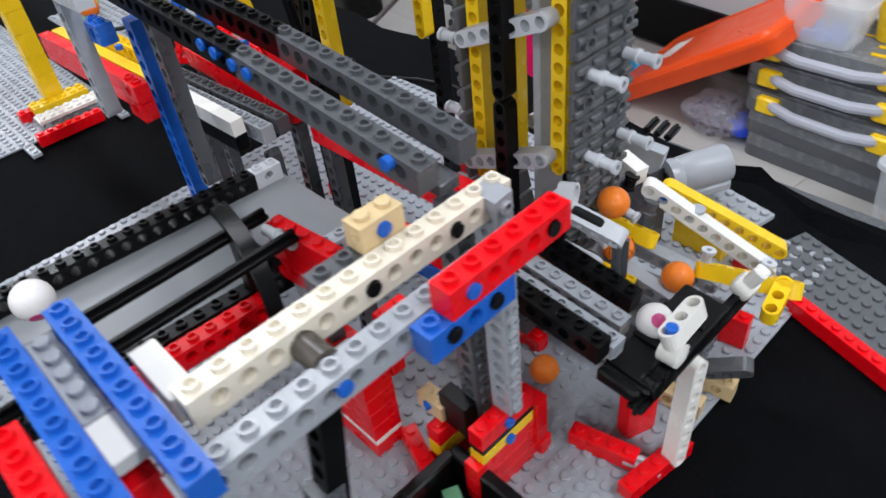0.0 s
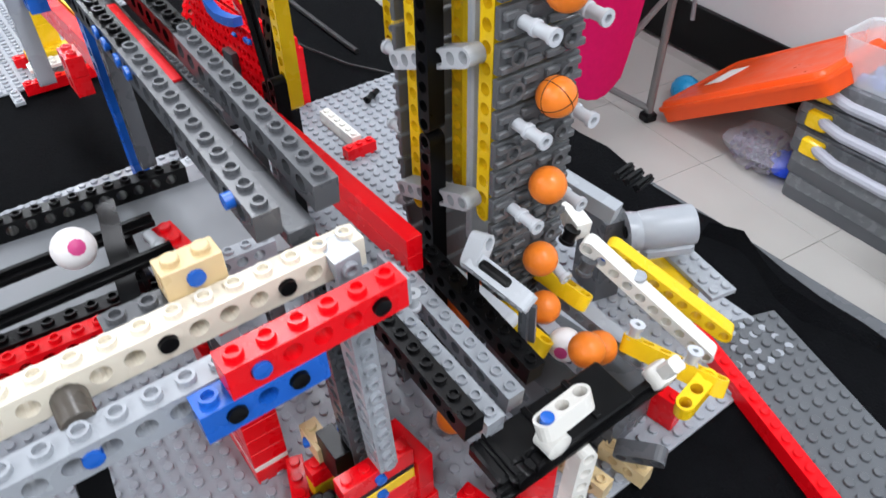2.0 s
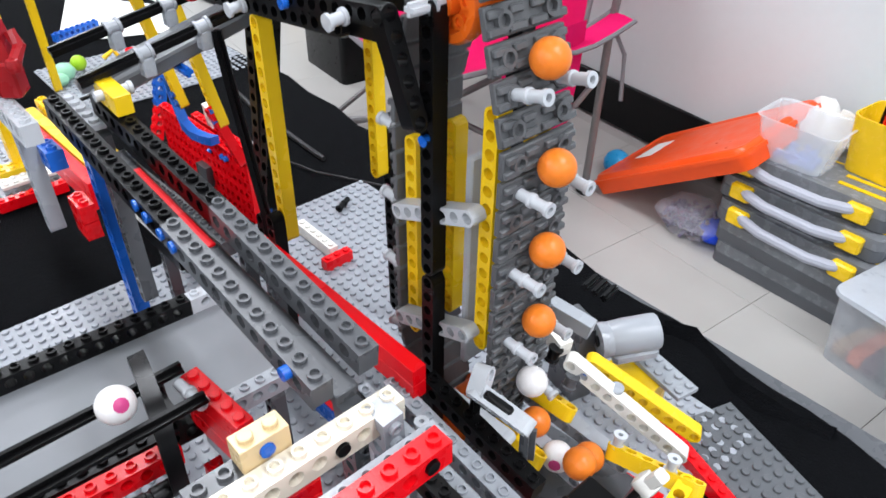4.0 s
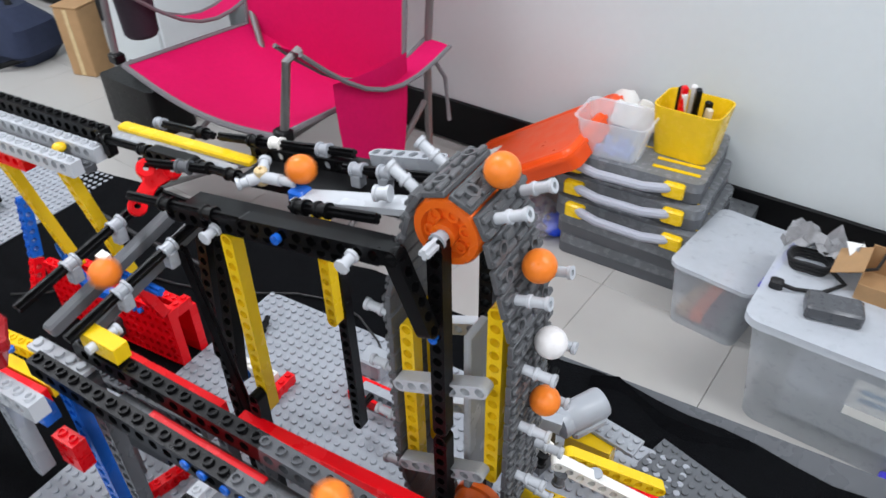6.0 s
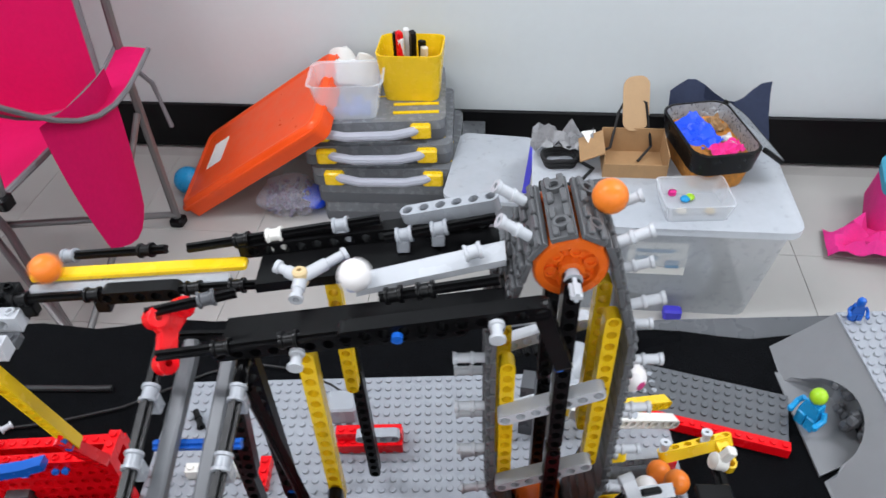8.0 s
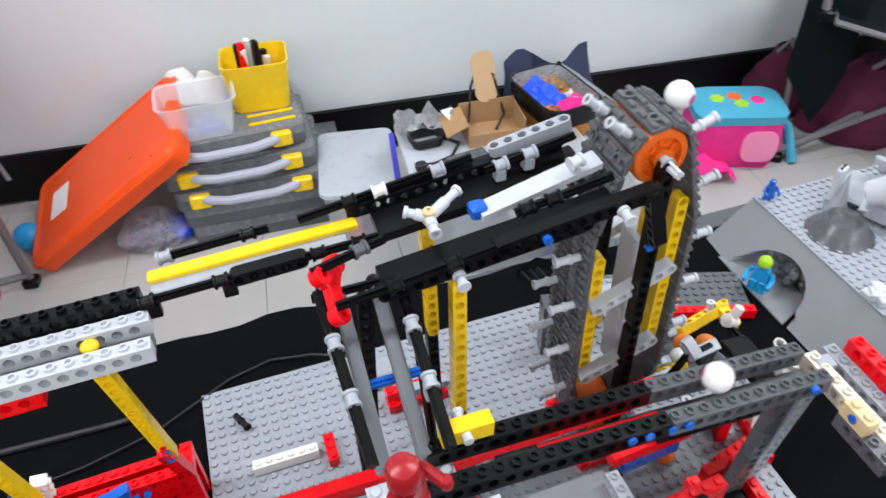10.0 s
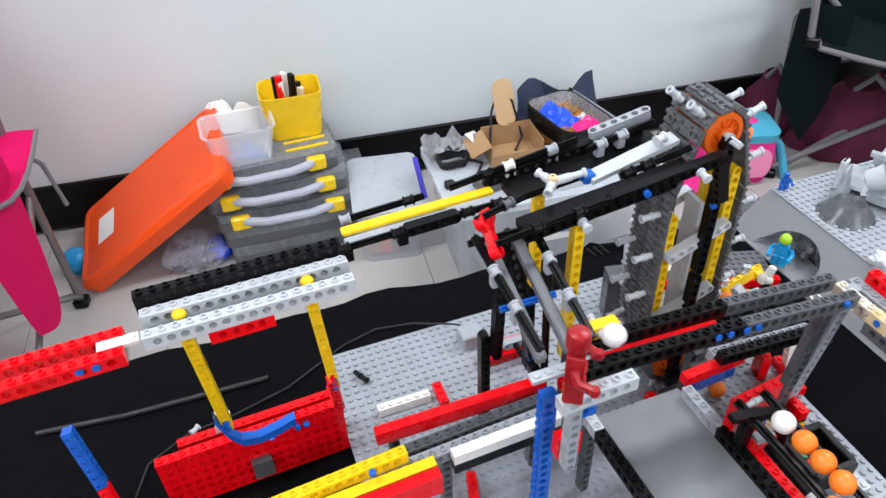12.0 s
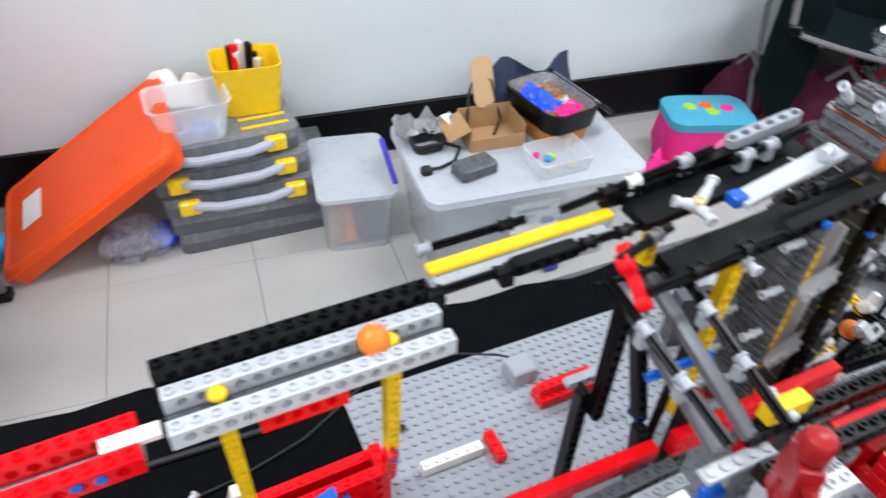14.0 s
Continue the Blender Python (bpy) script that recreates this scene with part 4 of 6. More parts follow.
# motor
g = G()
g.rings([[(x, 0.0108 * math.cos(a) * k, 0.0108 * math.sin(a) * k) for a in [2 * math.pi * (j + 0.5) / 16 for j in range(16)]] for x, k in ((0, 0.8), (0.003, 0.95), (0.012, 1), (0.028, 1), (0.0305, 0.95), (0.031, 0.8))])
g.soft(0.003, 0.030, -0.0095, 0.0095, -0.014, -0.006, 0.002)
MOT = seg((0.0100, 0.0925, 0.632), (0.0275, 0.1200, 0.635), (0, 0, 1), fd.location)
part("motor", g, mat("motor_grey_plastic", (0.34, 0.36, 0.39), 0.3), fd, "pale grey rounded motor", MOT)
part("gear_cap", G().lathe([(0.003, 0.0), (0.0085, 0.0), (0.0098, 0.002), (0.0106, 0.007), (0.0106, 0.010), (0.003, 0.010)], 18, Matrix.Rotation(radians(-90), 4, "Y") @ Matrix.Translation((0, 0, -0.006))), LGR, fd, "", MOT)
part("shaft_hole", G().lathe([(0.0001, 0), (0.0030, 0), (0.0034, 0.0015)], 14, Matrix.Rotation(radians(-90), 4, "Y") @ Matrix.Translation((0, 0, 0.0035))), BLK, fd, "", MOT)
brick(fd, (0.010, 0.108, ZB), (0.042, 0.108, ZB), 2, 0.0288, YEL, False)
brick(fd, (0.018, 0.120, ZB + 0.0288), (0.058, 0.112, ZB + 0.0288), 2, 0.0032, LGR)
for k in range(3):
    axle(fd, (-0.022 + 0.007 * k, 0.112, 0.640), (-0.024 + 0.007 * k, 0.126, 0.640), BLK, 0.0022)
brick(fd, (-0.020, 0.094, ZB), (0.004, 0.088, ZB), 2, 0.0560, DGR, False)
brick(fd, (-0.014, 0.058, 0.662), (0.018, 0.066, 0.656), 1, 0.0096, LGR, False)

# ---- red low wall, lower track and white bricks ----
lw = thing("red_fence", -0.15, -0.03, ZB, "long red brick fence beside the rail", "bricks")
brick(lw, (-0.2823, -0.0335, 0.6680), (-0.1510, -0.0360, 0.6700), 1, 0.0128, RED, False)
for k in range(2):
    brick(lw, (-0.1405, -0.0355, 0.6640 + 0.0096 * k), (-0.0060, -0.0330, 0.6640 + 0.0096 * k), 1, 0.0096, RED, False)
for x, y, z in ((-0.270, -0.0335, 0.668), (-0.160, -0.0355, 0.669), (-0.130, -0.0352, 0.664), (-0.018, -0.0335, 0.664)):
    arm(lw, (x, y, ZB + 0.004), (x, y, z - 0.002), DGR, (1, 0, 0))
lt = thing("lower_rail", -0.2, -0.050, ZB, "grey beam rail with white and yellow bricks", "ball track")
beam(lt, (-0.2940, -0.0510, 0.6630), (-0.1500, -0.0490, 0.6710), DGR, 18)
beam(lt, (-0.2940, -0.0615, 0.6620), (-0.1500, -0.0595, 0.6700), LGR, 18)
for k in range(2):
    brick(lt, (-0.2400, -0.0730, 0.6660 + 0.0096 * k), (-0.1620, -0.0710, 0.6670 + 0.0096 * k), 1, 0.0096, WHT if k else BLK, False)
beam(lt, (-0.3960, -0.0690, 0.6770), (-0.2680, -0.0630, 0.6820), YEL, 16)
brick(lt, (-0.3960, -0.0785, 0.6720), (-0.2520, -0.0740, 0.6760), 1, 0.0096, YEL, False)
for k in range(2):
    brick(lt, (-0.3960, -0.0880, 0.6630 + 0.0096 * k), (-0.2520, -0.0835, 0.6670 + 0.0096 * k), 1, 0.0096, RED, False)
beam(lt, (-0.2254, -0.0850, ZB), (-0.2110, -0.0310, ZB), RED, 7)
peg(lt, (-0.2940, -0.0730, 0.6940), (-0.2940, -0.0730, 0.6890))
for x in (-0.166, -0.246):
    arm(lt, (x + 0.006, -0.0560, ZB + 0.004), (x + 0.006, -0.0560, 0.6600), DGR, (1, 0, 0))

brick(lt, (-0.262, 0.0575, ZB), (-0.214, 0.0575, ZB), 1, 0.0096, WHT)
brick(lt, (-0.205, 0.0420, ZB), (-0.205, 0.0660, ZB), 1, 0.0096, RED)

# ---- upper left track ----
ut = thing("upper_track", -0.36, 0.01, TZ, "pale grey and red beam track on yellow legs", "ball track")
GL, GR = (-0.4035, -0.0040, 0.7845), (-0.2755, -0.0015, 0.7850)
beam(ut, GL, GR, PGR, 16)
beam(ut, (GL[0], 0.0135, 0.7860), (GR[0], 0.0155, 0.7865), PGR, 16)
brick(ut, (GL[0], 0.0048, 0.7825), (GR[0], 0.0070, 0.7830), 1, 0.0048, DGR)
for k in range(2):
    beam(ut, (-0.4050, 0.0225, 0.7848 + 0.0096 * k), (-0.2770, 0.0248, 0.7848 + 0.0096 * k), BLK, 16)
for x0 in (-0.542, -0.670, -0.798, -0.926):
    beam(ut, (x0 - 0.0005, -0.0055 - (x0 + 0.4145) * -0.02, 0.7760), (x0 + 0.1275, -0.0055, 0.7790), RED, 16)
    beam(ut, (x0 - 0.0005, 0.0115 - (x0 + 0.4145) * -0.02, 0.7760), (x0 + 0.1275, 0.0115, 0.7790), RED, 16)
    brick(ut, (x0 - 0.0005, 0.0030, 0.7715), (x0 + 0.1275, 0.0030, 0.7745), 1, 0.0048, PGR, False)
brick(ut, (-0.4300, 0.0030, 0.7850), (-0.4060, 0.0035, 0.7850), 1, 0.0032, WHT)
beam(ut, (-0.3680, -0.0025, 0.7742), (-0.3280, -0.0015, 0.7744), RED, 5)
for x in (-0.440, -0.431):
    peg(ut, (x, -0.0106, 0.7840), (x, -0.008, 0.7840))
arm(ut, (-0.3040, 0.0045, 0.784), (-0.2975, 0.0240, 0.676), YEL, (1, 0, 0), n=15)
arm(ut, (-0.3815, 0.0045, 0.784), (-0.3790, 0.0290, 0.660), YEL, (1, 0, 0), n=17)
for x in (-0.3035, -0.3815):
    part("dome", G().ball(0.0045, 14, None, 0.7), YEL, ut, "", Matrix.Translation(Vector((x, 0.0075, 0.7925)) - ut.location))
arm(ut, (-0.2995, 0.0190, 0.684), (-0.2960, 0.0330, 0.640), RED, (1, 0, 0), n=7)
for p in ((-0.2975, 0.0203, 0.6765), (-0.3790, 0.0253, 0.6605), (-0.2980, 0.0188, 0.6843), (-0.3792, 0.0238, 0.6683)):
    peg(ut, (p[0], p[1] - 0.003, p[2]), p)
# blue curved arm
pts = [(-0.386, 0.024, 0.676), (-0.380, 0.025, 0.655), (-0.372, 0.025, 0.643), (-0.360, 0.026, 0.639), (-0.345, 0.028, 0.640), (-0.331, 0.030, 0.643)]
g = G()
g.rings([[(x, y - 0.0038, z - 0.0036), (x, y + 0.0038, z - 0.0036), (x, y + 0.0038, z + 0.0036), (x, y - 0.0038, z + 0.0036)] for x, y, z in pts])
part("curved_arm", g, BLU, ut, "blue curved arm", Matrix.Translation(-ut.location))
# stepped red walls
for k in range(6):
    z = TZ + 0.0005 + 0.0096 * k
    beam(ut, (-0.4375, 0.0335, z), (-0.2935, 0.0395, z), RED, 18)
    if k < 5:
        brick(ut, (-0.4220, 0.0540, z), (-0.2940, 0.0590, z), 1, 0.0096, RED, k == 4)
brick(ut, (-0.3010, 0.0470, TZ + 0.0005 + 0.0480), (-0.2930, 0.0470, TZ + 0.0005 + 0.0480), 3, 0.0096, RED)
beam(ut, (-0.398, 0.060, 0.595), (-0.388, 0.052, 0.650), WHT, 7, (1, 0, 0))
for x in (-0.331, -0.324, -0.352):
    peg(ut, (x, 0.0315, 0.6275 + (x + 0.331) * 0.2), (x, 0.036, 0.6275))
brick(ut, (-0.372, 0.0300, 0.588), (-0.356, 0.0310, 0.588), 1, 0.0192, DGR, False)
# second leg further along
beam(ut, (-0.488, 0.064, 0.668), (-0.480, 0.050, 0.612), BLU, 7, (0, -1, 0.2))
beam(ut, (-0.480, 0.050, 0.612), (-0.474, 0.036, 0.580), RED, 4, (0, -1, 0.2))
for x in (-0.66, -0.85):
    arm(ut, (x, 0.003, TZ + 0.006), (x, 0.003, 0.772), YEL, (1, 0, 0))
# far yellow stand
st = thing("brick_stand", -0.485, -0.08, TZ, "yellow post on red and white bricks on a baseplate", "bricks")
for x, y0, y1 in ((-0.447, -0.117, -0.061), (-0.501, -0.113, -0.057)):
    brick(st, (x, y0, ZB), (x, y1, ZB), 1, 0.0096, RED)
for y in (-0.125, -0.048):
    brick(st, (-0.455, y, ZB), (-0.431, y, ZB), 1, 0.0032, LGR)
brick(st, (-0.469, -0.107, ZB + 0.0096), (-0.469, -0.051, ZB + 0.0096), 2, 0.0032, WHT)
brick(st, (-0.489, -0.103, ZB + 0.0096), (-0.489, -0.055, ZB + 0.0096), 2, 0.0064, YEL)
for k in range(6):
    brick(st, (-0.507, -0.080, ZB + 0.0160 + 0.0192 * k), (-0.491, -0.080, ZB + 0.0160 + 0.0192 * k), 2, 0.0192, YEL, k == 5)
# small toys on the far plate
ZP = TZ + 0.0038
tc = thing("toy_digger", -0.655, 0.088, ZP, "small yellow and red toy digger on a grey plate", "toy vehicle", rz=70)
part("body", G().soft(-0.016, 0.016, -0.009, 0.009, 0.006, 0.015, 0.001), YEL, tc)
part("cab", G().soft(-0.006, 0.008, -0.008, 0.008, 0.015, 0.026, 0.001), RED, tc)
part("arm", G().tube([(-0.012, 0, 0.014), (-0.018, 0, 0.028), (-0.030, 0, 0.020)], 0.0028), YEL, tc)
part("counterweight", G().soft(0.016, 0.023, -0.009, 0.009, 0.006, 0.020, 0.001), BLK, tc)
for wx in (-0.010, 0.012):
    for wy in (-0.0115, 0.0115):
        part("wheel", G().lathe([(0.002, -0.0025), (0.0060, -0.0025), (0.0060, 0.0025), (0.002, 0.0025)], 14, Matrix.Rotation(radians(90), 4, "X")), BLK, tc, "", pose(wx, wy, 0.006))
th = thing("toy_scooper", -0.604, 0.030, ZP, "black toy arm with an orange tip on a plate", "toy", rz=85)
part("arm", G().tube([(-0.030, 0, 0.004), (-0.010, 0, 0.008), (0.014, 0, 0.005)], 0.0022), BLK, th)
part("shovel", G().soft(-0.038, -0.028, -0.005, 0.005, 0.0, 0.007, 0.001), BLK, th)
part("tip", G().soft(0.014, 0.024, -0.005, 0.005, 0.0, 0.008, 0.001), ORG, th, "orange tip")
gt = thing("toy_creature", -0.690, 0.030, ZP, "lime and pale green toy heap on a plate", "toy")
part("body", G().ball(0.013, 14, Matrix.Translation((0.010, -0.012, 0.010)), 0.75).ball(0.009, 12, Matrix.Translation((0.022, -0.020, 0.007)), 0.8), mat("mint_plastic", (0.30, 0.62, 0.42), 0.35), gt)
part("head", G().ball(0.009, 14, Matrix.Translation((-0.006, 0.010, 0.010))), LIME, gt, "lime head")
brs = thing("loose_bricks", -0.822, 0.088, TZ + 0.0020, "blue studded beam lying at the plate's far end", "bricks", rz=0)
beam(brs, (-0.813, 0.050, TZ + 0.0022), (-0.832, 0.112, TZ + 0.0022), BLU, 8)
part("paper_sheet", G().box(-0.09, 0.09, -0.07, 0.07, 0, 0.0008), PAPER, None, "", pose(-0.865, 0.150, TZ + 0.0012, 0, 0, -22))
tagged(bpy.data.objects["paper_sheet"], "white paper sheet lying on the black cloth", "paper")
# ---- cables and loose pieces on the cloth ----
g = G()
g.tube([(-0.545, 0.150, TZ + 0.003), (-0.47, 0.141, TZ + 0.003), (-0.36, 0.137, TZ + 0.003), (-0.345, 0.137, TZ + 0.003)], 0.0025)
tagged(part("cable", g, CABLE, None), "straight black cable on the black cloth", "cable")
g = G()
pts = [(-0.150, 0.115, ZB + 0.012), (-0.165, 0.128, ZB + 0.010), (-0.20, 0.150, TZ + 0.006), (-0.235, 0.158, TZ + 0.004), (-0.27, 0.150, TZ + 0.003), (-0.33, 0.118, TZ + 0.003), (-0.38, 0.105, TZ + 0.003), (-0.42, 0.100, TZ + 0.003), (-0.455, 0.08, TZ + 0.003), (-0.47, 0.04, TZ + 0.003), (-0.50, 0.02, TZ + 0.003)]
g.tube(pts, 0.0010)
tagged(part("cable", g, CABLE, None), "thin black flat cable winding over the cloth", "cable")
lp = part("pin", lathe_x_mesh("pin", PIN, BLK), None, None, "", pose(-0.269, 0.110, ZB + 0.0046, 0, 0, -62))
tagged(lp, "loose black pin lying on the baseplate", "pin")
gp = part("pin", lathe_x_mesh("spool", SPOOL, PGR), None, None, "", pose(-0.418, 0.098, TZ + 0.0036, 0, 0, 40))
tagged(gp, "loose pale grey pin on the cloth", "pin")

# ---- small figures and the moon landscape ----
def doll(x, y, z, rz, material, label, scale=1.0):
    g = G()
    for sy in (-1, 1):
        g.soft(-0.0040, 0.0050, sy * 0.0040 - 0.0037, sy * 0.0040 + 0.0037, 0, 0.0130, 0.0008)
        g.tube([(0.000, sy * 0.0085, 0.0225), (0.0015, sy * 0.0110, 0.0180), (0.0075, sy * 0.0105, 0.0145)], 0.0022, 8)
        g.lathe([(0.0020, -0.002), (0.0026, 0), (0.0020, 0.002)], 10, Matrix.Translation((0.0090, sy * 0.0104, 0.0140)))
    g.rings([[(-0.0038, -w, h), (0.0038, -w, h), (0.0038, w, h), (-0.0038, w, h)] for w, h in ((0.0079, 0.0130), (0.0078, 0.0140), (0.0058, 0.0255), (0.0050, 0.0262))])
    g.lathe([(0.0030, 0.0262), (0.0046, 0.0272), (0.0052, 0.0285), (0.0052, 0.0345), (0.0044, 0.0362), (0.0024, 0.0372), (0.0001, 0.0374)], 16)
    ob = part("toy_figure", g, material, None, "", pose(x, y, z, 0, 0, rz) @ Matrix.Scale(scale, 4))
    return tagged(ob, label, "toy figure")


doll(-0.186, -0.1225, 0.7783, -35, DRED, "dark red toy figure standing on a grey beam", 1.27)
doll(0.1925, 0.090, TZ + 0.0012, -150, AZUR, "blue toy figure standing in a grey cave")
part_head = part("toy_helmet", G().ball(0.0062, 16, None, 1.1), LIME, None, "", Matrix.Translation((0.1925, 0.090, TZ + 0.034)))
tagged(part_head, "lime green round helmet on a blue toy figure", "helmet")
doll(0.4350, 0.107, TZ + 0.0420, -100, YEL, "yellow toy figure on the moon landscape")
doll(0.2420, 0.1560, TZ + 0.0420, -100, BLU, "blue toy figure standing at the landscape's edge", 0.6)

# sloping rock wall with a cave
rock = thing("rock_wall", 0.215, 0.06, TZ, "dark grey toy rock wall with a hollow cave", "rock wall")
SX = lambda z: 0.188 + 1.1 * z
g = G()
rows = []
for k in range(81):
    y = -0.30 + 0.464 * k / 80
    u = (y - 0.086) / 0.041
    if abs(u) < 0.999:
        h = 0.001 + 0.029 * math.sqrt(1 - u * u)
        n = 0.004 * noise.noise(Vector((y * 90, 1, 0)))
        xb = SX(h) + 0.001 + 0.008 * (1 - u * u) + n
        rows.append([(min(xb, 0.229), y, 0.0008), (min(xb, 0.229), y, h * 0.6), (min(xb - 0.004, 0.229), y, h * 0.9), (SX(h), y, h), (SX(0.04), y, 0.040), (0.233, y, 0.040), (0.233, y, 0.0008)])
    else:
        rows.append([(SX(0.0), y, 0.0008), (SX(0.002), y, 0.002), (SX(0.006), y, 0.006), (SX(0.010), y, 0.010), (SX(0.04), y, 0.040), (0.233, y, 0.040), (0.233, y, 0.0008)])
g.rings([[(x, y, z + TZ) for x, y, z in r] for r in rows])
part("slope", g, ROCK, rock, "", Matrix.Translation(-rock.location), False)
part("cave_floor", G().rings([[(0.186, 0.046, z), (0.186, 0.138, z), (0.226, 0.122, z), (0.226, 0.062, z)] for z in (TZ + 0.0006, TZ + 0.0022)]), ROCK, rock, "", Matrix.Translation(-rock.location), False)
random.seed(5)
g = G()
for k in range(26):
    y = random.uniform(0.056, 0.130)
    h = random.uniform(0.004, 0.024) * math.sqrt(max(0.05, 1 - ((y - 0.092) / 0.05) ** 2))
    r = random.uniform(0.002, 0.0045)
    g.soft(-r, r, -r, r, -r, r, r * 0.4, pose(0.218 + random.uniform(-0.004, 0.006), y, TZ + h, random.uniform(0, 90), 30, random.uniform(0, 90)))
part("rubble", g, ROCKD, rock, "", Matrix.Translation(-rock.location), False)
part("plinth", G().box(0.2335, 0.68, -0.30, 0.164, TZ + 0.0008, TZ + 0.0400), ROCK, rock, "", Matrix.Translation(-rock.location), False)
g = G()
for k in range(14):
    g.soft(-0.006, 0.006, -0.005, 0.005, 0, random.uniform(0.003, 0.010), 0.001, pose(0.238 + random.uniform(-0.004, 0.022), random.uniform(-0.03, 0.032), TZ + 0.0420, random.uniform(-8, 8), 0, random.uniform(0, 90)))
part("ridge", g, PGR, rock, "", Matrix.Translation(-rock.location), False)
crater = part("crater", G().lathe([(0.030, 0), (0.024, 0.006), (0.017, 0.016), (0.015, 0.017), (0.011, 0.012), (0.0001, 0.010)], 20), DGR, None, "", Matrix.Translation((0.2700, 0.0930, TZ + 0.0418)))
tagged(crater, "dark grey toy crater on the moon landscape", "crater")
spike = part("rock_spike", G().lathe([(0.010, 0), (0.007, 0.012), (0.003, 0.03), (0.0002, 0.045)], 8), LGR, None, "", Matrix.Translation((0.2860, 0.1180, TZ + 0.0418)))
tagged(spike, "thin light grey rock spike", "rock")
for k, (x, y, s) in enumerate(((0.2300, -0.050, 0.012), (0.2920, -0.062, 0.015), (0.3000, -0.088, 0.013), (0.2420, -0.066, 0.009))):
    g = G()
    for j in range(5):
        g.ball(s * random.uniform(0.45, 0.75), 10, Matrix.Translation((random.uniform(-s, s) * 0.6, random.uniform(-s, s) * 0.6, s * random.uniform(0.35, 0.8))))
    tagged(part("boulder", g, DGR if k % 2 == 0 else CASEG, None, "", Matrix.Translation((x, y, TZ + 0.0418))), "dark grey knobbly toy rock on the moon landscape", "rock")
ship = thing("toy_spaceship", 0.345, 0.100, TZ + 0.0420, "grey toy spaceship with red studs on the moon landscape", "toy spaceship", rz=25)
for nm, x0, x1, y0, y1, z0, z1, c in (("hull", -0.045, 0.045, -0.020, 0.020, 0.006, 0.020, LGR), ("cabin", -0.02, 0.025, -0.014, 0.014, 0.020, 0.034, PGR), ("wing", -0.040, 0.010, -0.055, -0.020, 0.010, 0.015, LGR), ("wing", -0.040, 0.010, 0.020, 0.055, 0.010, 0.015, LGR), ("nose", 0.045, 0.066, -0.010, 0.010, 0.008, 0.016, DGR), ("fin", -0.050, -0.036, -0.052, -0.046, 0.010, 0.046, PGR), ("fin", -0.050, -0.036, 0.046, 0.052, 0.010, 0.046, PGR), ("skid", -0.03, 0.03, -0.016, -0.010, 0.0, 0.006, DGR), ("skid", -0.03, 0.03, 0.010, 0.016, 0.0, 0.006, DGR)):
    part(nm, G().soft(x0, x1, y0, y1, z0, z1, 0.002), c, ship)
for k in range(3):
    part("lamp_stud", G().lathe([(0.004, 0), (0.004, 0.004), (0.0025, 0.006)], 10), RED, ship, "red round stud", pose(-0.02 + 0.016 * k, 0.0, 0.034))
random.seed(21)
for k in range(34):
    a, r = random.uniform(0, 6.28), random.uniform(0.010, 0.046)
    h = random.uniform(0.004, 0.011)
    c0 = (PGR, LGR, PGR, DGR)[k % 4]
    m = pose(r * math.cos(a), r * math.sin(a) * 0.8, random.uniform(0.012, 0.036), random.uniform(-40, 40), random.uniform(-40, 40), random.uniform(0, 180))
    if k % 3:
        part("greeble", G().soft(-h * 0.8, h * 0.8, -h * 0.45, h * 0.45, -h * 0.3, h * 0.3, 0.0006), c0, ship, "", m)
    else:
        part("greeble", G().lathe([(0.0015, -h), (0.0028, -h), (0.0028, h * 0.6), (0.0036, h * 0.7), (0.0036, h), (0.001, h)], 10), c0, ship, "", m)
part("engine", G().lathe([(0.003, 0), (0.011, 0.002), (0.014, 0.020), (0.012, 0.020), (0.009, 0.006), (0.001, 0.006)], 16), PGR, ship, "", pose(-0.046, 0.024, 0.030, 60, 0, 20))
part("cannon", G().tube([(0.02, 0.030, 0.022), (0.085, 0.030, 0.030)], 0.004).ball(0.007, 12, Matrix.Translation((0.02, 0.030, 0.022))), PGR, ship)
part("dish", G().lathe([(0.002, 0), (0.010, 0.003), (0.014, 0.008), (0.013, 0.008), (0.001, 0.002)], 16), PGR, ship, "", pose(0.03, -0.03, 0.018, 30))
rover = thing("toy_rover", 0.395, 0.070, TZ + 0.0420, "grey and black toy rover on the moon landscape", "toy vehicle", rz=-30)
part("body", G().soft(-0.022, 0.022, -0.012, 0.012, 0.006, 0.018, 0.0015), LGR, rover)
part("seat", G().soft(-0.006, 0.010, -0.007, 0.007, 0.018, 0.028, 0.0012), DGR, rover)
for wx in (-0.016, 0.016):
    for wy in (-0.015, 0.015):
        part("wheel", G().lathe([(0.003, -0.004), (0.007, -0.004), (0.008, -0.002), (0.008, 0.002), (0.007, 0.004), (0.003, 0.004)], 16, Matrix.Rotation(radians(90), 4, "X")), BLK, rover, "", pose(wx, wy, 0.008))

# ---- things along the wall ----
# orange box lid leaning on the cases
lid = thing("box_lid", -0.693, 1.281, FZ, "orange plastic box lid leaning against stacked cases", "lid")
c = [Vector(p) for p in ((-0.7180, 1.1080, 0.0080), (-0.7140, 1.3780, 0.0330), (-0.3500, 1.0540, 0.2620))]
ex, ey = (c[2] - c[0]), (c[1] - c[0])
nrm = ex.cross(ey).normalized()
lm = Matrix((ex.normalized(), nrm.cross(ex.normalized()), nrm)).transposed().to_4x4()
lm.translation = c[0] - lid.location
LX, LY = ex.length, ey.length


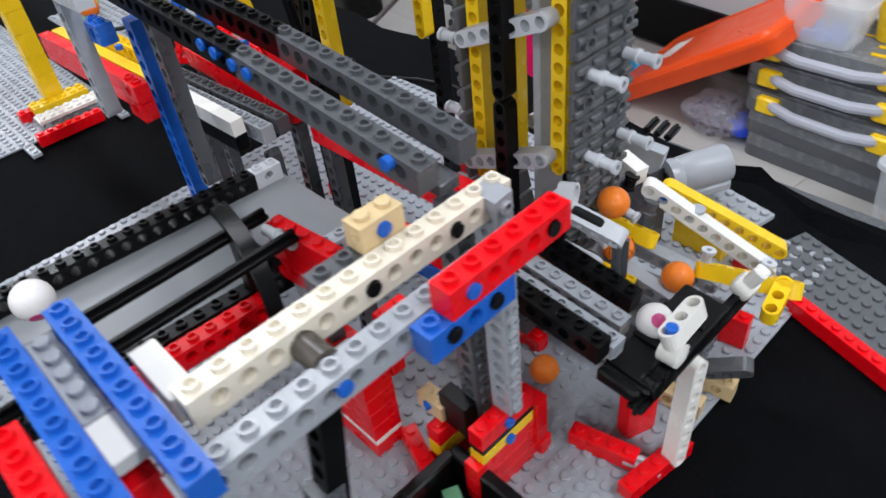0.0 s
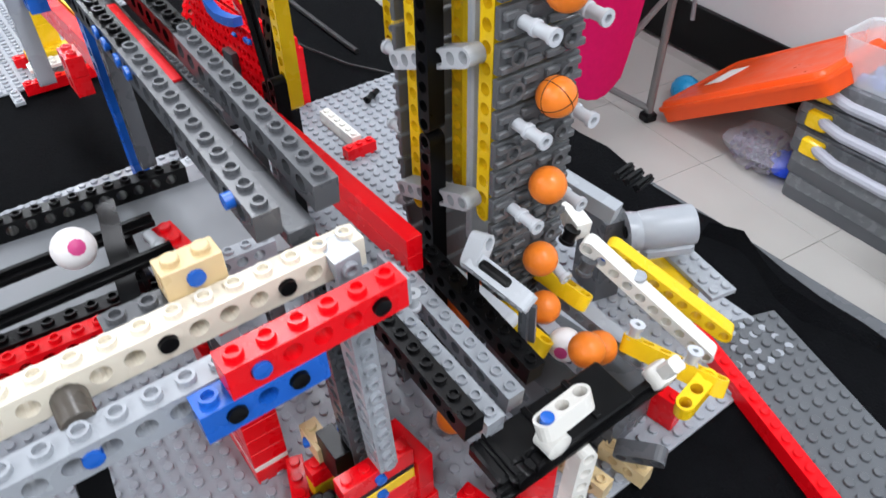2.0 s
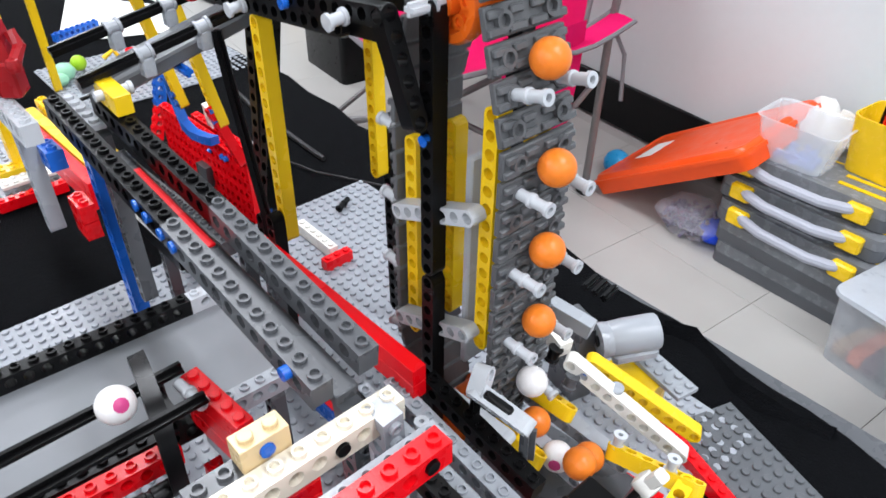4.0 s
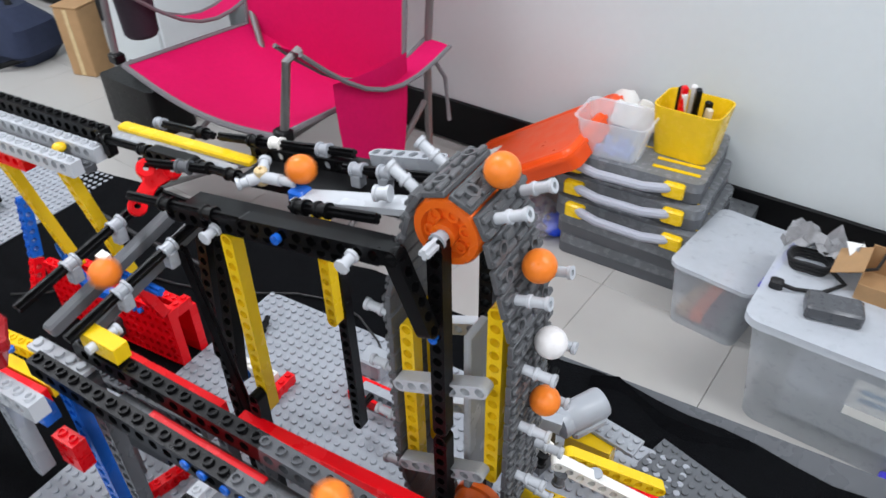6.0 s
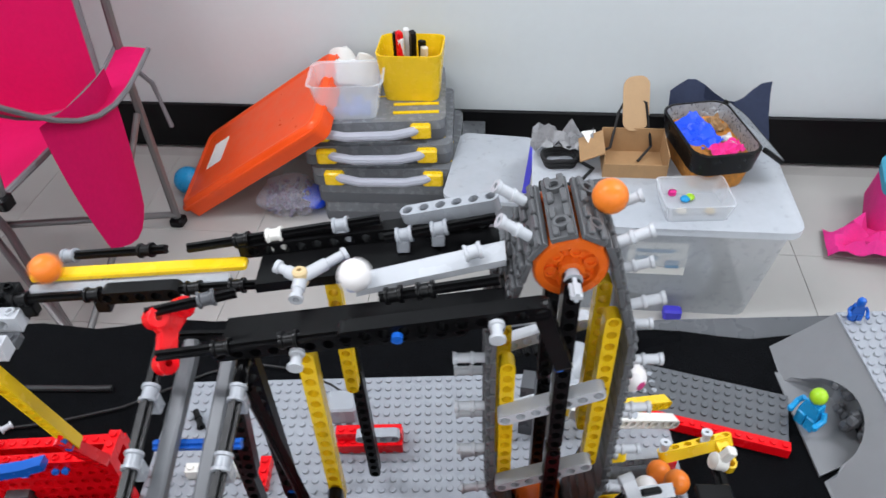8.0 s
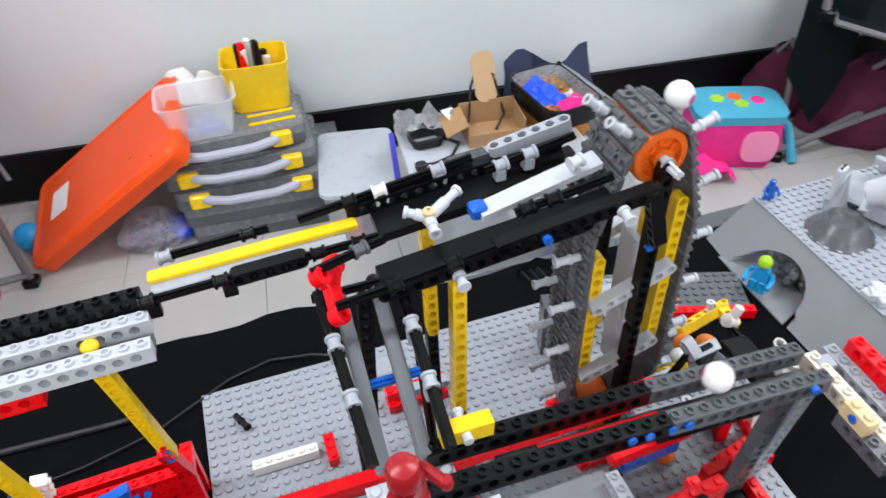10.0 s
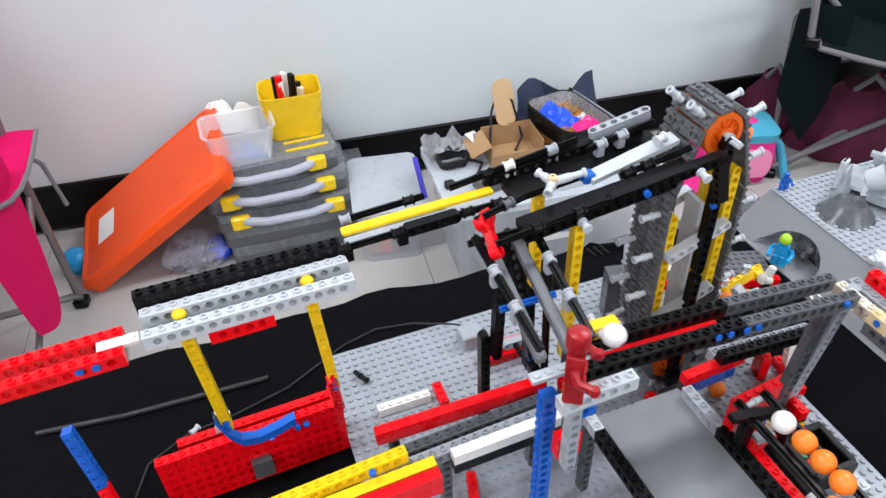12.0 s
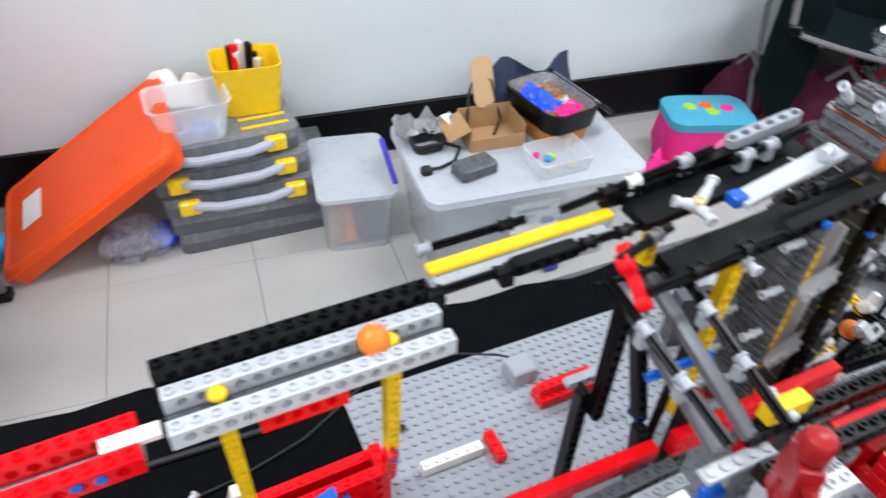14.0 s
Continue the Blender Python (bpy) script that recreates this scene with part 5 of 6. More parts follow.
def rr(x0, x1, y0, y1, r, z):
    out = []
    for cx, cy, a0 in ((x1 - r, y1 - r, 0), (x0 + r, y1 - r, 90), (x0 + r, y0 + r, 180), (x1 - r, y0 + r, 270)):
        for k in range(5):
            a = radians(a0 + 22.5 * k)
            out.append((cx + r * math.cos(a), cy + r * math.sin(a), z))
    return out


part("panel", G().rings([rr(i, LX - i, i, LY - i, r, z) for i, r, z in ((0.004, 0.020, -0.048), (0.001, 0.024, -0.020), (-0.004, 0.028, -0.019), (-0.004, 0.028, -0.011), (0.002, 0.026, -0.010), (0.006, 0.024, -0.002), (0.010, 0.020, 0.0), (0.016, 0.018, 0.0), (0.020, 0.016, -0.003), (0.024, 0.014, -0.003))]), ORLID, lid, "", lm)
part("sticker", G().box(0.060, 0.112, 0.100, 0.190, -0.0028, -0.0020), PAPER, lid, "blank white sticker", lm)

# stacked cases
for k in range(3):
    cs = thing("organizer_case", -0.214 - 0.016 * k, 1.206 + 0.016 * k, FZ + 0.1045 + 0.0495 * k, "grey organizer case with yellow latches in a stack", "case", "stacked cases", rz=-4 + 2 * k)
    part("body", G().rings([rr(-0.165, 0.165, -0.125, 0.125, 0.02, z) for z in (0.0, 0.024)]), CASEG, cs)
    part("lid", G().rings([rr(-0.165, 0.165, -0.125, 0.125, 0.02, z) for z in (0.025, 0.047)]), mat("smoky_clear_plastic", (0.20, 0.21, 0.225), 0.25, alpha=0.85, var=0.2), cs, "smoky see-through lid")
    part("handle", G().tube([(-0.11, -0.124, 0.030), (-0.09, -0.140, 0.030), (-0.05, -0.150, 0.028), (0.05, -0.150, 0.028), (0.09, -0.140, 0.030), (0.11, -0.124, 0.030)], 0.0105, 10), CASEH, cs)
    for sx in (-0.110, 0.110):
        part("latch", G().soft(sx - 0.022, sx + 0.022, -0.140, -0.118, 0.008, 0.042, 0.004), YEL, cs, "yellow latch")
    part("divider", G().box(-0.12, 0.15, -0.02, -0.016, 0.0472, 0.0485).box(0.05, 0.15, -0.06, -0.05, 0.0472, 0.049).box(0.05, 0.15, -0.095, -0.085, 0.0472, 0.049), YEL, cs)
cs = thing("organizer_case", -0.047, 1.325, FZ, "grey clear-lidded organizer case leaning behind others", "case", rz=-5)
part("body", G().rings([rr(-0.06, 0.06, -0.08, 0.08, 0.015, z) for z in (0.0, 0.10)]), mat("smoky_grey_plastic", (0.16, 0.17, 0.18), 0.3, alpha=0.8), cs)
for k in range(2):
    cs = thing("organizer_case", -0.195 - 0.006 * k, 1.215, FZ + 0.0520 * k, "grey clear-lidded organizer case under a stack", "case", "stacked cases", rz=-3 - 2 * k)
    part("body", G().rings([rr(-0.17, 0.17, -0.130, 0.130, 0.02, z) for z in (0.0, 0.026)]), CASEG, cs)
    part("lid", G().rings([rr(-0.17, 0.17, -0.130, 0.130, 0.02, z) for z in (0.0265, 0.0518)]), MATS["smoky_clear_plastic"], cs, "smoky see-through lid")
# clear tub on the stack
ct = thing("clear_tub", -0.290, 1.170, FZ + 0.2520, "clear plastic tub with small blue bits on a case", "tub")
part("body", G().rings([rr(-w, w, -d, d, 0.02, z) for w, d, z in ((0.062, 0.045, 0.0), (0.078, 0.056, 0.085), (0.082, 0.060, 0.086), (0.075, 0.053, 0.084), (0.060, 0.043, 0.003))]), CLEAR, ct)
g = G()
random.seed(9)
for k in range(50):
    x, y = random.uniform(-0.05, 0.05), random.uniform(-0.035, 0.035)
    s = random.uniform(0.004, 0.008)
    g.soft(x - s, x + s, y - s * 0.7, y + s * 0.7, 0.004, 0.008 + random.uniform(0, 0.012), 0.001)
ob = part("bits", g, mat("pale_blue_bits", (0.20, 0.28, 0.55), 0.4, var=0.5), ct)
ob["kind"] = "stuff"
g = G()
n0 = 15
rows = []
for i in range(n0):
    r = []
    for j in range(n0):
        x, y = -0.07 + 0.14 * i / (n0 - 1), -0.05 + 0.10 * j / (n0 - 1)
        r.append((x, y, 0.055 + 0.05 * noise.noise(Vector((x * 30, y * 30, 2))) - 6 * (x * x + y * y)))
    rows.append(r)
g.rings(rows, None, False, False)
tagged(part("tissue", g, PAPER, None, "", pose(-0.305, 1.286, FZ + 0.2540, 12)), "crumpled white tissue behind a clear tub", "tissue")
# yellow bin
yb = thing("yellow_bin", -0.153, 1.240, FZ + 0.2520, "yellow plastic bin holding small parts", "bin", rz=-6)
part("body", G().rings([rr(-w, w, -d, d, 0.02, z) for w, d, z in ((0.060, 0.045, 0.0), (0.072, 0.056, 0.112), (0.069, 0.053, 0.112), (0.058, 0.043, 0.06))]), YEL, yb)
for k, (x, c0, h) in enumerate(((-0.030, BLK, 0.145), (-0.020, PAPER, 0.140), (-0.008, PAPER, 0.150), (0.002, BLK, 0.155), (-0.026, RED, 0.152), (0.030, IVO, 0.10), (0.042, BLK, 0.11))):
    part("item", G().soft(x - 0.006, x + 0.006, -0.008, 0.008, 0.07, h, 0.002), c0, yb, "", pose(0, 0.006 * (k % 3) - 0.01, 0, 6 * (k % 2), 0, 10 * k))
# bag of parts
g = G()
rows = []
for i in range(9):
    t = math.pi * i / 8
    rows.append([((0.075 * math.sin(t) * (1 + 0.6 * noise.noise(Vector((i * 0.6, j * 0.7, 0.3))))) * math.cos(2 * math.pi * j / 14), 0.06 * math.sin(t) * math.sin(2 * math.pi * j / 14) * (1 + 0.6 * noise.noise(Vector((i * 0.6, j * 0.7, 4.2)))), 0.048 - 0.048 * math.cos(t)) for j in range(14)])
g.rings(rows)
bag = part("plastic_bag", g, mat("bag_film", (0.62, 0.60, 0.68), 0.12, 1.0, 55, alpha=0.24, var=0.4), None, "", Matrix.Translation((-0.457, 1.139, FZ + 0.0)))
tagged(bag, "crinkled clear bag with dark bits on the floor", "bag")
g = G()
for i in range(90):
    g.soft(-0.004, 0.004, -0.003, 0.003, -0.01, 0.01, 0.001, Matrix.Translation((-0.435 + random.uniform(-0.048, 0.048), 1.085 + random.uniform(-0.034, 0.034), 0.012 + random.uniform(0, 0.055))) @ Euler((random.random() * 6, random.random() * 6, 0)).to_matrix().to_4x4())
ob = part("bag_contents", g, mat("dim_bits", (0.10, 0.08, 0.13), 0.4, var=0.6), bag, "", Matrix.Translation((0.435, -1.085, 0)))
ob["kind"] = "stuff"
tagged(part("blue_pouch", G().ball(0.036, 14, None, 0.8), BLUEBAG, None, "", Matrix.Translation((-0.398, 1.150, FZ + 0.029))), "bright blue bundle behind the clear bag", "bundle")
tagged(part("blue_pouch", G().ball(0.034, 14, None, 1.0), AZUR, None, "", Matrix.Translation((-0.725, 1.225, FZ + 0.034))), "bright blue bundle behind the orange lid", "bundle")
# low frosted box
bx = thing("storage_box", 0.014, 1.075, FZ, "frosted plastic storage box with a violet clip", "storage box", rz=-11)
part("body", G().rings([rr(-w, w, -d, d, 0.02, z) for w, d, z in ((0.070, 0.105, 0.0), (0.080, 0.117, 0.146))]), MILKY, bx)
part("lid", G().rings([rr(-w, w, -d, d, 0.022, z) for w, d, z in ((0.086, 0.124, 0.146), (0.086, 0.124, 0.155), (0.076, 0.114, 0.158))]), FROST, bx, "frosted lid")
part("clip", G().soft(0.0775, 0.0905, -0.09, 0.09, 0.1550, 0.1605, 0.002), PURP, bx, "violet clip")
for k, c0 in enumerate((CARD, ORG, MARO, DGR)):
    part("item", G().soft(-0.06 + 0.03 * k, -0.034 + 0.03 * k, -0.09, 0.085, 0.008, 0.030 + 0.006 * k, 0.002), c0, bx)
# large frosted tub
tb = thing("storage_tub", 0.322, 0.897, FZ, "large milky plastic storage tub with a flat lid", "storage tub", rz=-6)
part("body", G().rings([rr(-w, w, -d, d, 0.03, z) for w, d, z in ((0.200, 0.120, 0.0), (0.226, 0.142, 0.226))]), MILKY, tb)
part("lid", G().rings([rr(-w, w, -d, d, 0.03, z) for w, d, z in ((0.238, 0.152, 0.226), (0.238, 0.152, 0.241), (0.228, 0.143, 0.245))]), FROST, tb, "frosted flat lid")
part("label_sheet", G().box(-0.055, 0.052, -0.1520, -0.1505, 0.100, 0.172), PAPER, tb, "white paper sheet with blue bars", pose(0, 0.006, 0, -6))
for x0, x1, z0, z1 in ((-0.042, 0.030, 0.150, 0.158), (-0.042, 0.000, 0.134, 0.142), (0.015, 0.040, 0.116, 0.134)):
    part("bar", G().box(x0, x1, -0.1530, -0.1522, z0, z1), mat("print_blue_grey", (0.20, 0.33, 0.48), 0.7), tb, "", pose(0, 0.006, 0, -6))
part("clip", G().soft(0.03, 0.065, -0.150, -0.128, 0.004, 0.03, 0.004), PURP, tb, "violet foot")
part("item", G().soft(-0.15, 0.12, -0.09, 0.10, 0.01, 0.10, 0.01), mat("pale_paper_stack", (0.5, 0.52, 0.55), 0.8, var=0.2), tb)
TUBTOP = FZ + 0.245
ob = part("power_adapter", G().soft(-0.042, 0.042, -0.024, 0.024, 0, 0.028, 0.004), DGR, None, "", pose(0.193, 0.835, TUBTOP, 0, 0, 8))
tagged(ob, "dark grey power adapter brick on the tub", "adapter")
g = G()
for k in range(3):
    g.tube([(0.030 * math.cos(a) * (1 + 0.1 * k), 0.026 * math.sin(a), 0.006 + 0.007 * k + 0.003 * math.sin(3 * a)) for a in [2 * math.pi * j / 24 for j in range(25)]], 0.0038, 8)
g.tube([(0.03, 0.0, 0.01), (0.06, -0.03, 0.006), (0.03, -0.07, 0.006), (-0.01, -0.085, 0.008), (-0.03, -0.085, 0.010)], 0.0036)
g.soft(-0.05, -0.028, -0.094, -0.076, 0.0, 0.018, 0.003)
g.tube([(0.06, 0.005, 0.01), (0.10, 0.02, 0.02), (0.115, 0.05, 0.08), (0.135, 0.065, 0.115), (0.165, 0.05, 0.10), (0.18, 0.02, 0.02), (0.15, -0.01, 0.006)], 0.003)
tagged(part("extension_cable", g, CABLE, None, "", pose(0.142, 0.950, TUBTOP, 0, 0, 0)), "coiled black cable on the tub", "cable")
g = G()
rows = []
for i in range(12):
    rows.append([(-0.06 + 0.12 * i / 11, -0.035 + 0.07 * j / 7, 0.012 + 0.034 * (0.5 + noise.noise(Vector((i * 0.5, j * 0.6, 7))))) for j in range(8)])
g.rings(rows, None, False, False)
tagged(part("plastic_wrap", g, mat("grey_wrap_film", (0.30, 0.30, 0.31), 0.2, 0.9, 60, var=0.4), None, "", pose(0.150, 0.995, TUBTOP, 0, 0, -10)), "crumpled grey plastic wrap with a tag", "wrap")
tagged(part("tag", G().box(-0.016, 0.016, -0.016, 0.016, 0, 0.001), PAPER, None, "", pose(0.205, 0.978, TUBTOP + 0.040, 20, 10, 25)), "small white paper tag on plastic wrap", "tag")
# open cardboard box
cb2 = thing("cardboard_box", 0.281, 0.938, TUBTOP, "open brown cardboard box on the tub", "box", rz=-6)
for nm, x0, x1, y0, y1, z0, z1 in (("bottom", -0.06, 0.06, -0.045, 0.045, 0, 0.002), ("side", -0.06, 0.06, -0.045, -0.043, 0.002, 0.030), ("side", -0.06, 0.06, 0.043, 0.045, 0.002, 0.055), ("side", -0.06, -0.058, -0.043, 0.043, 0.002, 0.05), ("side", 0.058, 0.06, -0.043, 0.043, 0.002, 0.05)):
    part(nm, G().box(x0, x1, y0, y1, z0, z1), CARD, cb2)
part("flap", G().rings([rr(-0.026, 0.026, 0.0, 0.105, 0.020, z) for z in (0, 0.002)]), mat("cardboard_light", (0.55, 0.36, 0.20), 0.85, 0.2, 300), cb2, "", pose(0.004, 0.044, 0.05, 70, 0, 12))
part("flap", G().box(-0.05, 0.0, -0.04, 0.04, 0, 0.002), CARD, cb2, "", pose(-0.058, 0, 0.05, 0, -25, 0))
# lined cool bag
kb = thing("cool_bag", 0.416, 0.930, TUBTOP, "open patterned cool bag with silver lining", "bag", rz=7)
part("shell", G().rings([rr(-w, w, -d, d, 0.03, z) for w, d, z in ((0.052, 0.078, 0.0), (0.060, 0.088, 0.056))]), FLORAL, kb)
part("band", G().rings([rr(-w, w, -d, d, 0.03, z) for w, d, z in ((0.061, 0.089, 0.040), (0.066, 0.094, 0.084), (0.062, 0.090, 0.086), (0.060, 0.088, 0.060))], None, False), BLK, kb, "black zip band")
part("lining", G().rings([rr(-w, w, -d, d, 0.028, z) for w, d, z in ((0.061, 0.089, 0.0835), (0.050, 0.076, 0.030), (0.030, 0.050, 0.026))], None, False).rings([rr(-w, w, -d, d, 0.02, 0.0262 + 0.0002 * k) for k, (w, d) in enumerate(((0.036, 0.056), (0.030, 0.050)))]), FOIL, kb)
cm = pose(0.062, 0.0, 0.084, 0, 38, 0)
part("cover", G().rings([rr(0.0, 0.062, -0.086, 0.084, 0.018, z) for z in (0, 0.004)]), FOIL, kb, "silver-lined cover folded back", cm)
part("cover_rim", G().tube([(0.0, -0.086, 0.0), (0.050, -0.086, 0.0), (0.062, -0.074, 0.0), (0.062, 0.072, 0.0), (0.050, 0.084, 0.0), (0.0, 0.084, 0.0)], 0.005), BLK, kb, "", cm)
for (x, y, w, d), c0 in (((-0.018, 0.018, 0.030, 0.044), BLUEBAG), ((0.014, -0.046, 0.028, 0.018), HOTP), ((0.030, -0.026, 0.008, 0.02), PAPER), ((0.03, 0.04, 0.012, 0.02), CARD)):
    n = 8
    g = G()
    g.rings([[(-w + 2 * w * i / n, -d + 2 * d * j / n, 0.014 * noise.noise(Vector((i * 0.7 + x * 99, j * 0.7, 2)))) for j in range(n + 1)] for i in range(n + 1)], None, False, False)
    part("packet", g, c0, kb, "", pose(x, y, 0.066, 10, -12, 15))
g = G()
rows = []
for i in range(12):
    rows.append([(-0.10 + 0.22 * i / 11, 0.0 + 0.02 * math.sin(i * 0.9 + j) + 0.01 * j, 0.0 + 0.028 * j + (0.02 * math.sin(i * 0.7) if j > 3 else 0)) for j in range(6)])
g.rings(rows, None, False, False)
tagged(part("jacket", g, NAVY, None, "", pose(0.505, 1.120, FZ + 0.128, -14, 0, -8)), "navy blue cloth heaped behind the cool bag", "jacket")
g = G()
g.rings([rr(-0.08, 0.08, -0.05, 0.05, 0.02, 0.0), rr(-0.06, 0.06, -0.04, 0.04, 0.02, 0.14)])
tagged(part("jacket_heap", g, NAVY, None, "", pose(0.557, 1.186, FZ + 0.0, 0, 0, -8)), "navy blue cloth bundle on the floor", "jacket")
# small clear tray with toys
ty = thing("clear_tray", 0.362, 0.800, TUBTOP, "clear plastic tray with small coloured bits", "tray")
part("body", G().rings([rr(-w, w, -d, d, 0.01, z) for w, d, z in ((0.055, 0.040, 0.0), (0.062, 0.047, 0.036), (0.059, 0.044, 0.036), (0.053, 0.038, 0.002))]), CLEAR, ty)
for (x, y), c0 in (((0.0, 0.02), LIME), ((-0.01, 0.015), AZUR), ((-0.025, -0.02), IVO), ((0.025, -0.022), TAN)):
    part("bit", G().ball(0.009, 12, None, 0.6), c0, ty, "", Matrix.Translation((x, y, 0.008)))
tagged(part("toy_bit", G().soft(-0.007, 0.007, -0.005, 0.005, 0, 0.014, 0.003), HOTP, None, "", pose(0.334, 0.835, TUBTOP)), "tiny pink toy bit on the tub", "toy")
# pink and turquoise bag
pb = thing("lunch_bag", 0.945, 0.985, FZ, "pink and turquoise flowered lunch bag on the floor", "bag", rz=-20)
part("body", G().rings([rr(-w, w, -d, d, 0.04, z) for w, d, z in ((0.12, 0.075, 0.0), (0.135, 0.085, 0.06), (0.125, 0.080, 0.14))]), HOTP, pb)
part("lid", G().rings([rr(-w, w, -d, d, 0.04, z) for w, d, z in ((0.128, 0.083, 0.140), (0.130, 0.085, 0.165), (0.11, 0.066, 0.178))]), TEAL, pb, "turquoise lid with flowers")
for k, (x, y, c0) in enumerate(((-0.06, 0.0, LIME), (-0.01, 0.01, ORG), (0.05, -0.01, HOTP), (0.0, -0.03, LIME))):
    part("flower", G().lathe([(0.024, 0), (0.020, 0.004), (0.006, 0.004), (0.0001, 0.006)], 6), c0, pb, "", Matrix.Translation((x, y, 0.176)))
part("side_patch", G().rings([rr(-0.05, 0.05, 0, 0.09, 0.03, z) for z in (0, 0.006)]), mat("light_pink_cloth", (0.80, 0.25, 0.42), 0.75, 0.3, 200), pb, "", pose(0.06, -0.088, 0.03, 84, 0, 0))
pb.scale = (0.86, 0.86, 0.90)
part("strap", G().tube([(0.125, 0.02, 0.12), (0.16, -0.01, 0.09), (0.175, -0.04, 0.03), (0.18, -0.06, 0.005)], 0.014, 8), TEAL, pb)
rows = []
g = G()
for i in range(12):
    rows.append([(-0.10 + 0.18 * i / 11, -0.05 + 0.10 * j / 7, 0.01 + 0.07 * (0.4 + noise.noise(Vector((i * 0.4, j * 0.5, 3)))) * math.sin(math.pi * (i + 0.5) / 12)) for j in range(8)])
g.rings(rows, None, False, False)
tagged(part("pink_sack", g, HOTP, None, "", pose(0.830, 0.930, FZ + 0.0, 0, 0, -15)), "crumpled hot pink sack on the floor", "bag")


# ---- folding chairs ----
def chair(name, label, m, cloth_mat, tube_mat):
    ob = new(name)
    ob.matrix_basis = m
    tagged(ob, label, "folding chair")
    W, D, H = 0.315, 0.2065, 0.385
    for sx in (-1, 1):
        part("leg", G().tube([(sx * W, -D, 0.012), (sx * W * 0.2, 0.0, 0.12), (-sx * W * 0.92, D * 0.9, H + 0.02)], 0.009), tube_mat, ob)
        part("leg", G().tube([(sx * W, D, 0.012), (sx * W * 0.97, D * 1.08, 0.40), (sx * W * 0.93, D * 1.45, 0.98)], 0.009), tube_mat, ob)
        part("brace", G().tube([(sx * W, -D, 0.02), (sx * W, D * 0.1, 0.14), (sx * W * 0.98, D, 0.30)], 0.007), tube_mat, ob)
        part("arm_post", G().tube([(sx * W * 0.98, -D * 0.95, H - 0.005), (sx * W * 1.03, -D * 0.86, 0.525), (sx * W * 1.03, -D * 0.70, 0.537)], 0.009), tube_mat, ob)
        rows = [[(sx * W * (1.0 + 0.06 * i / 8) + (k - 1) * 0.036, -D * 0.80 + 2 * D * 0.95 * i / 8, 0.540 - 0.100 * (i / 8) - 0.085 * math.sin(math.pi * i / 8) + 0.002 * (k == 1)) for k in range(3)] for i in range(9)]
        g = G().rings(rows, None, False, False)
        part("armrest", g, cloth_mat, ob)
        part("edging", G().tube([r[0] for r in rows], 0.005, 6).tube([r[2] for r in rows], 0.005, 6), TRIM, ob)
        for y in (-D, D):
            part("foot", G().soft(sx * W - 0.016, sx * W + 0.016, y - 0.016, y + 0.016, 0, 0.022, 0.004), BLK, ob)
        part("corner_joint", G().soft(sx * W * 0.97 - 0.018, sx * W * 0.97 + 0.018, -D * 0.95 - 0.014, -D * 0.95 + 0.014, H - 0.02, H + 0.006, 0.004), BLK, ob)
        part("strap", G().tube([(sx * W * 0.98, D * 1.10, 0.41), (sx * (W + 0.035), D * 1.12, 0.36), (sx * (W + 0.05), D * 1.10, 0.26)], 0.005, 6), TRIM, ob)
    part("crossbar", G().tube([(-W, -D, 0.03), (0, 0, 0.13), (W, D, 0.03)], 0.008).tube([(-W, D, 0.03), (0, 0.01, 0.135), (W, -D, 0.03)], 0.008), tube_mat, ob)
    rows = []
    for i in range(13):
        v = i / 12
        r = []
        for j in range(13):
            u = j / 12
            sag = math.sin(math.pi * u)
            if v < 0.5:
                y = -D * 0.95 + 2 * v * D * 1.75
                z = H - 0.02 - 0.05 * sag * math.sin(math.pi * min(1, v * 2 + 0.15)) - 0.10 * v * sag - 0.012 * sag
            else:
                k = (v - 0.5) * 2
                y = D * 0.80 + 0.06 * k + 0.05 * sag * (1 - 0.4 * k)
                z = H - 0.085 * sag * (1 - k) + 0.62 * k - 0.02
            r.append((-W * 0.90 + 2 * W * 0.90 * u, y, z))
        rows.append(r)
    part("sling", G().rings(rows, None, False, False), cloth_mat, ob)
    part("edging", G().tube(rows[0], 0.007, 6).tube([r[0] for r in rows], 0.006, 6).tube([r[-1] for r in rows], 0.006, 6), TRIM, ob)
    return ob


CH = pose(-1.066, 0.946, FZ, 0, 0, -10)
pc = chair("folding_chair", "hot pink canvas folding chair with grey tube frame", CH, PINK, TUBE)
g = G()
rows = []
for i in range(10):
    v = i / 9
    rows.append([(0.335 + 0.012 * math.sin(math.pi * k / 6), 0.02 + 0.21 * (1 - 0.35 * v * v) * (k / 6 - 0.5), 0.450 - 0.30 * v - 0.03 * (v > 0.85) * math.sin(math.pi * k / 6)) for k in range(7)])
g.rings(rows, None, False, False)
part("side_pocket", g, PINK, pc, "hanging pink side pocket")
part("cup_pocket", G().lathe([(0.034, 0), (0.042, 0.01), (0.046, 0.10), (0.040, 0.10), (0.034, 0.02)], 14), mat("dark_mesh", (0.03, 0.02, 0.03), 0.8, 0.3, 500), pc, "", pose(-0.345, -0.10, 0.395))
part("can", G().lathe([(0.030, 0), (0.032, 0.004), (0.032, 0.112), (0.028, 0.118), (0.0001, 0.116)], 18), mat("can_blue_metal", (0.02, 0.05, 0.25), 0.25, metal=0.7), pc, "dark blue drink can in the cup pocket", pose(-0.345, -0.10, 0.415))
c2 = chair("folding_chair", "dark green canvas folding chair with bags under it", pose(1.42, 0.87, FZ, 0, 0, -40), DGREEN, TRIM)
g = G()
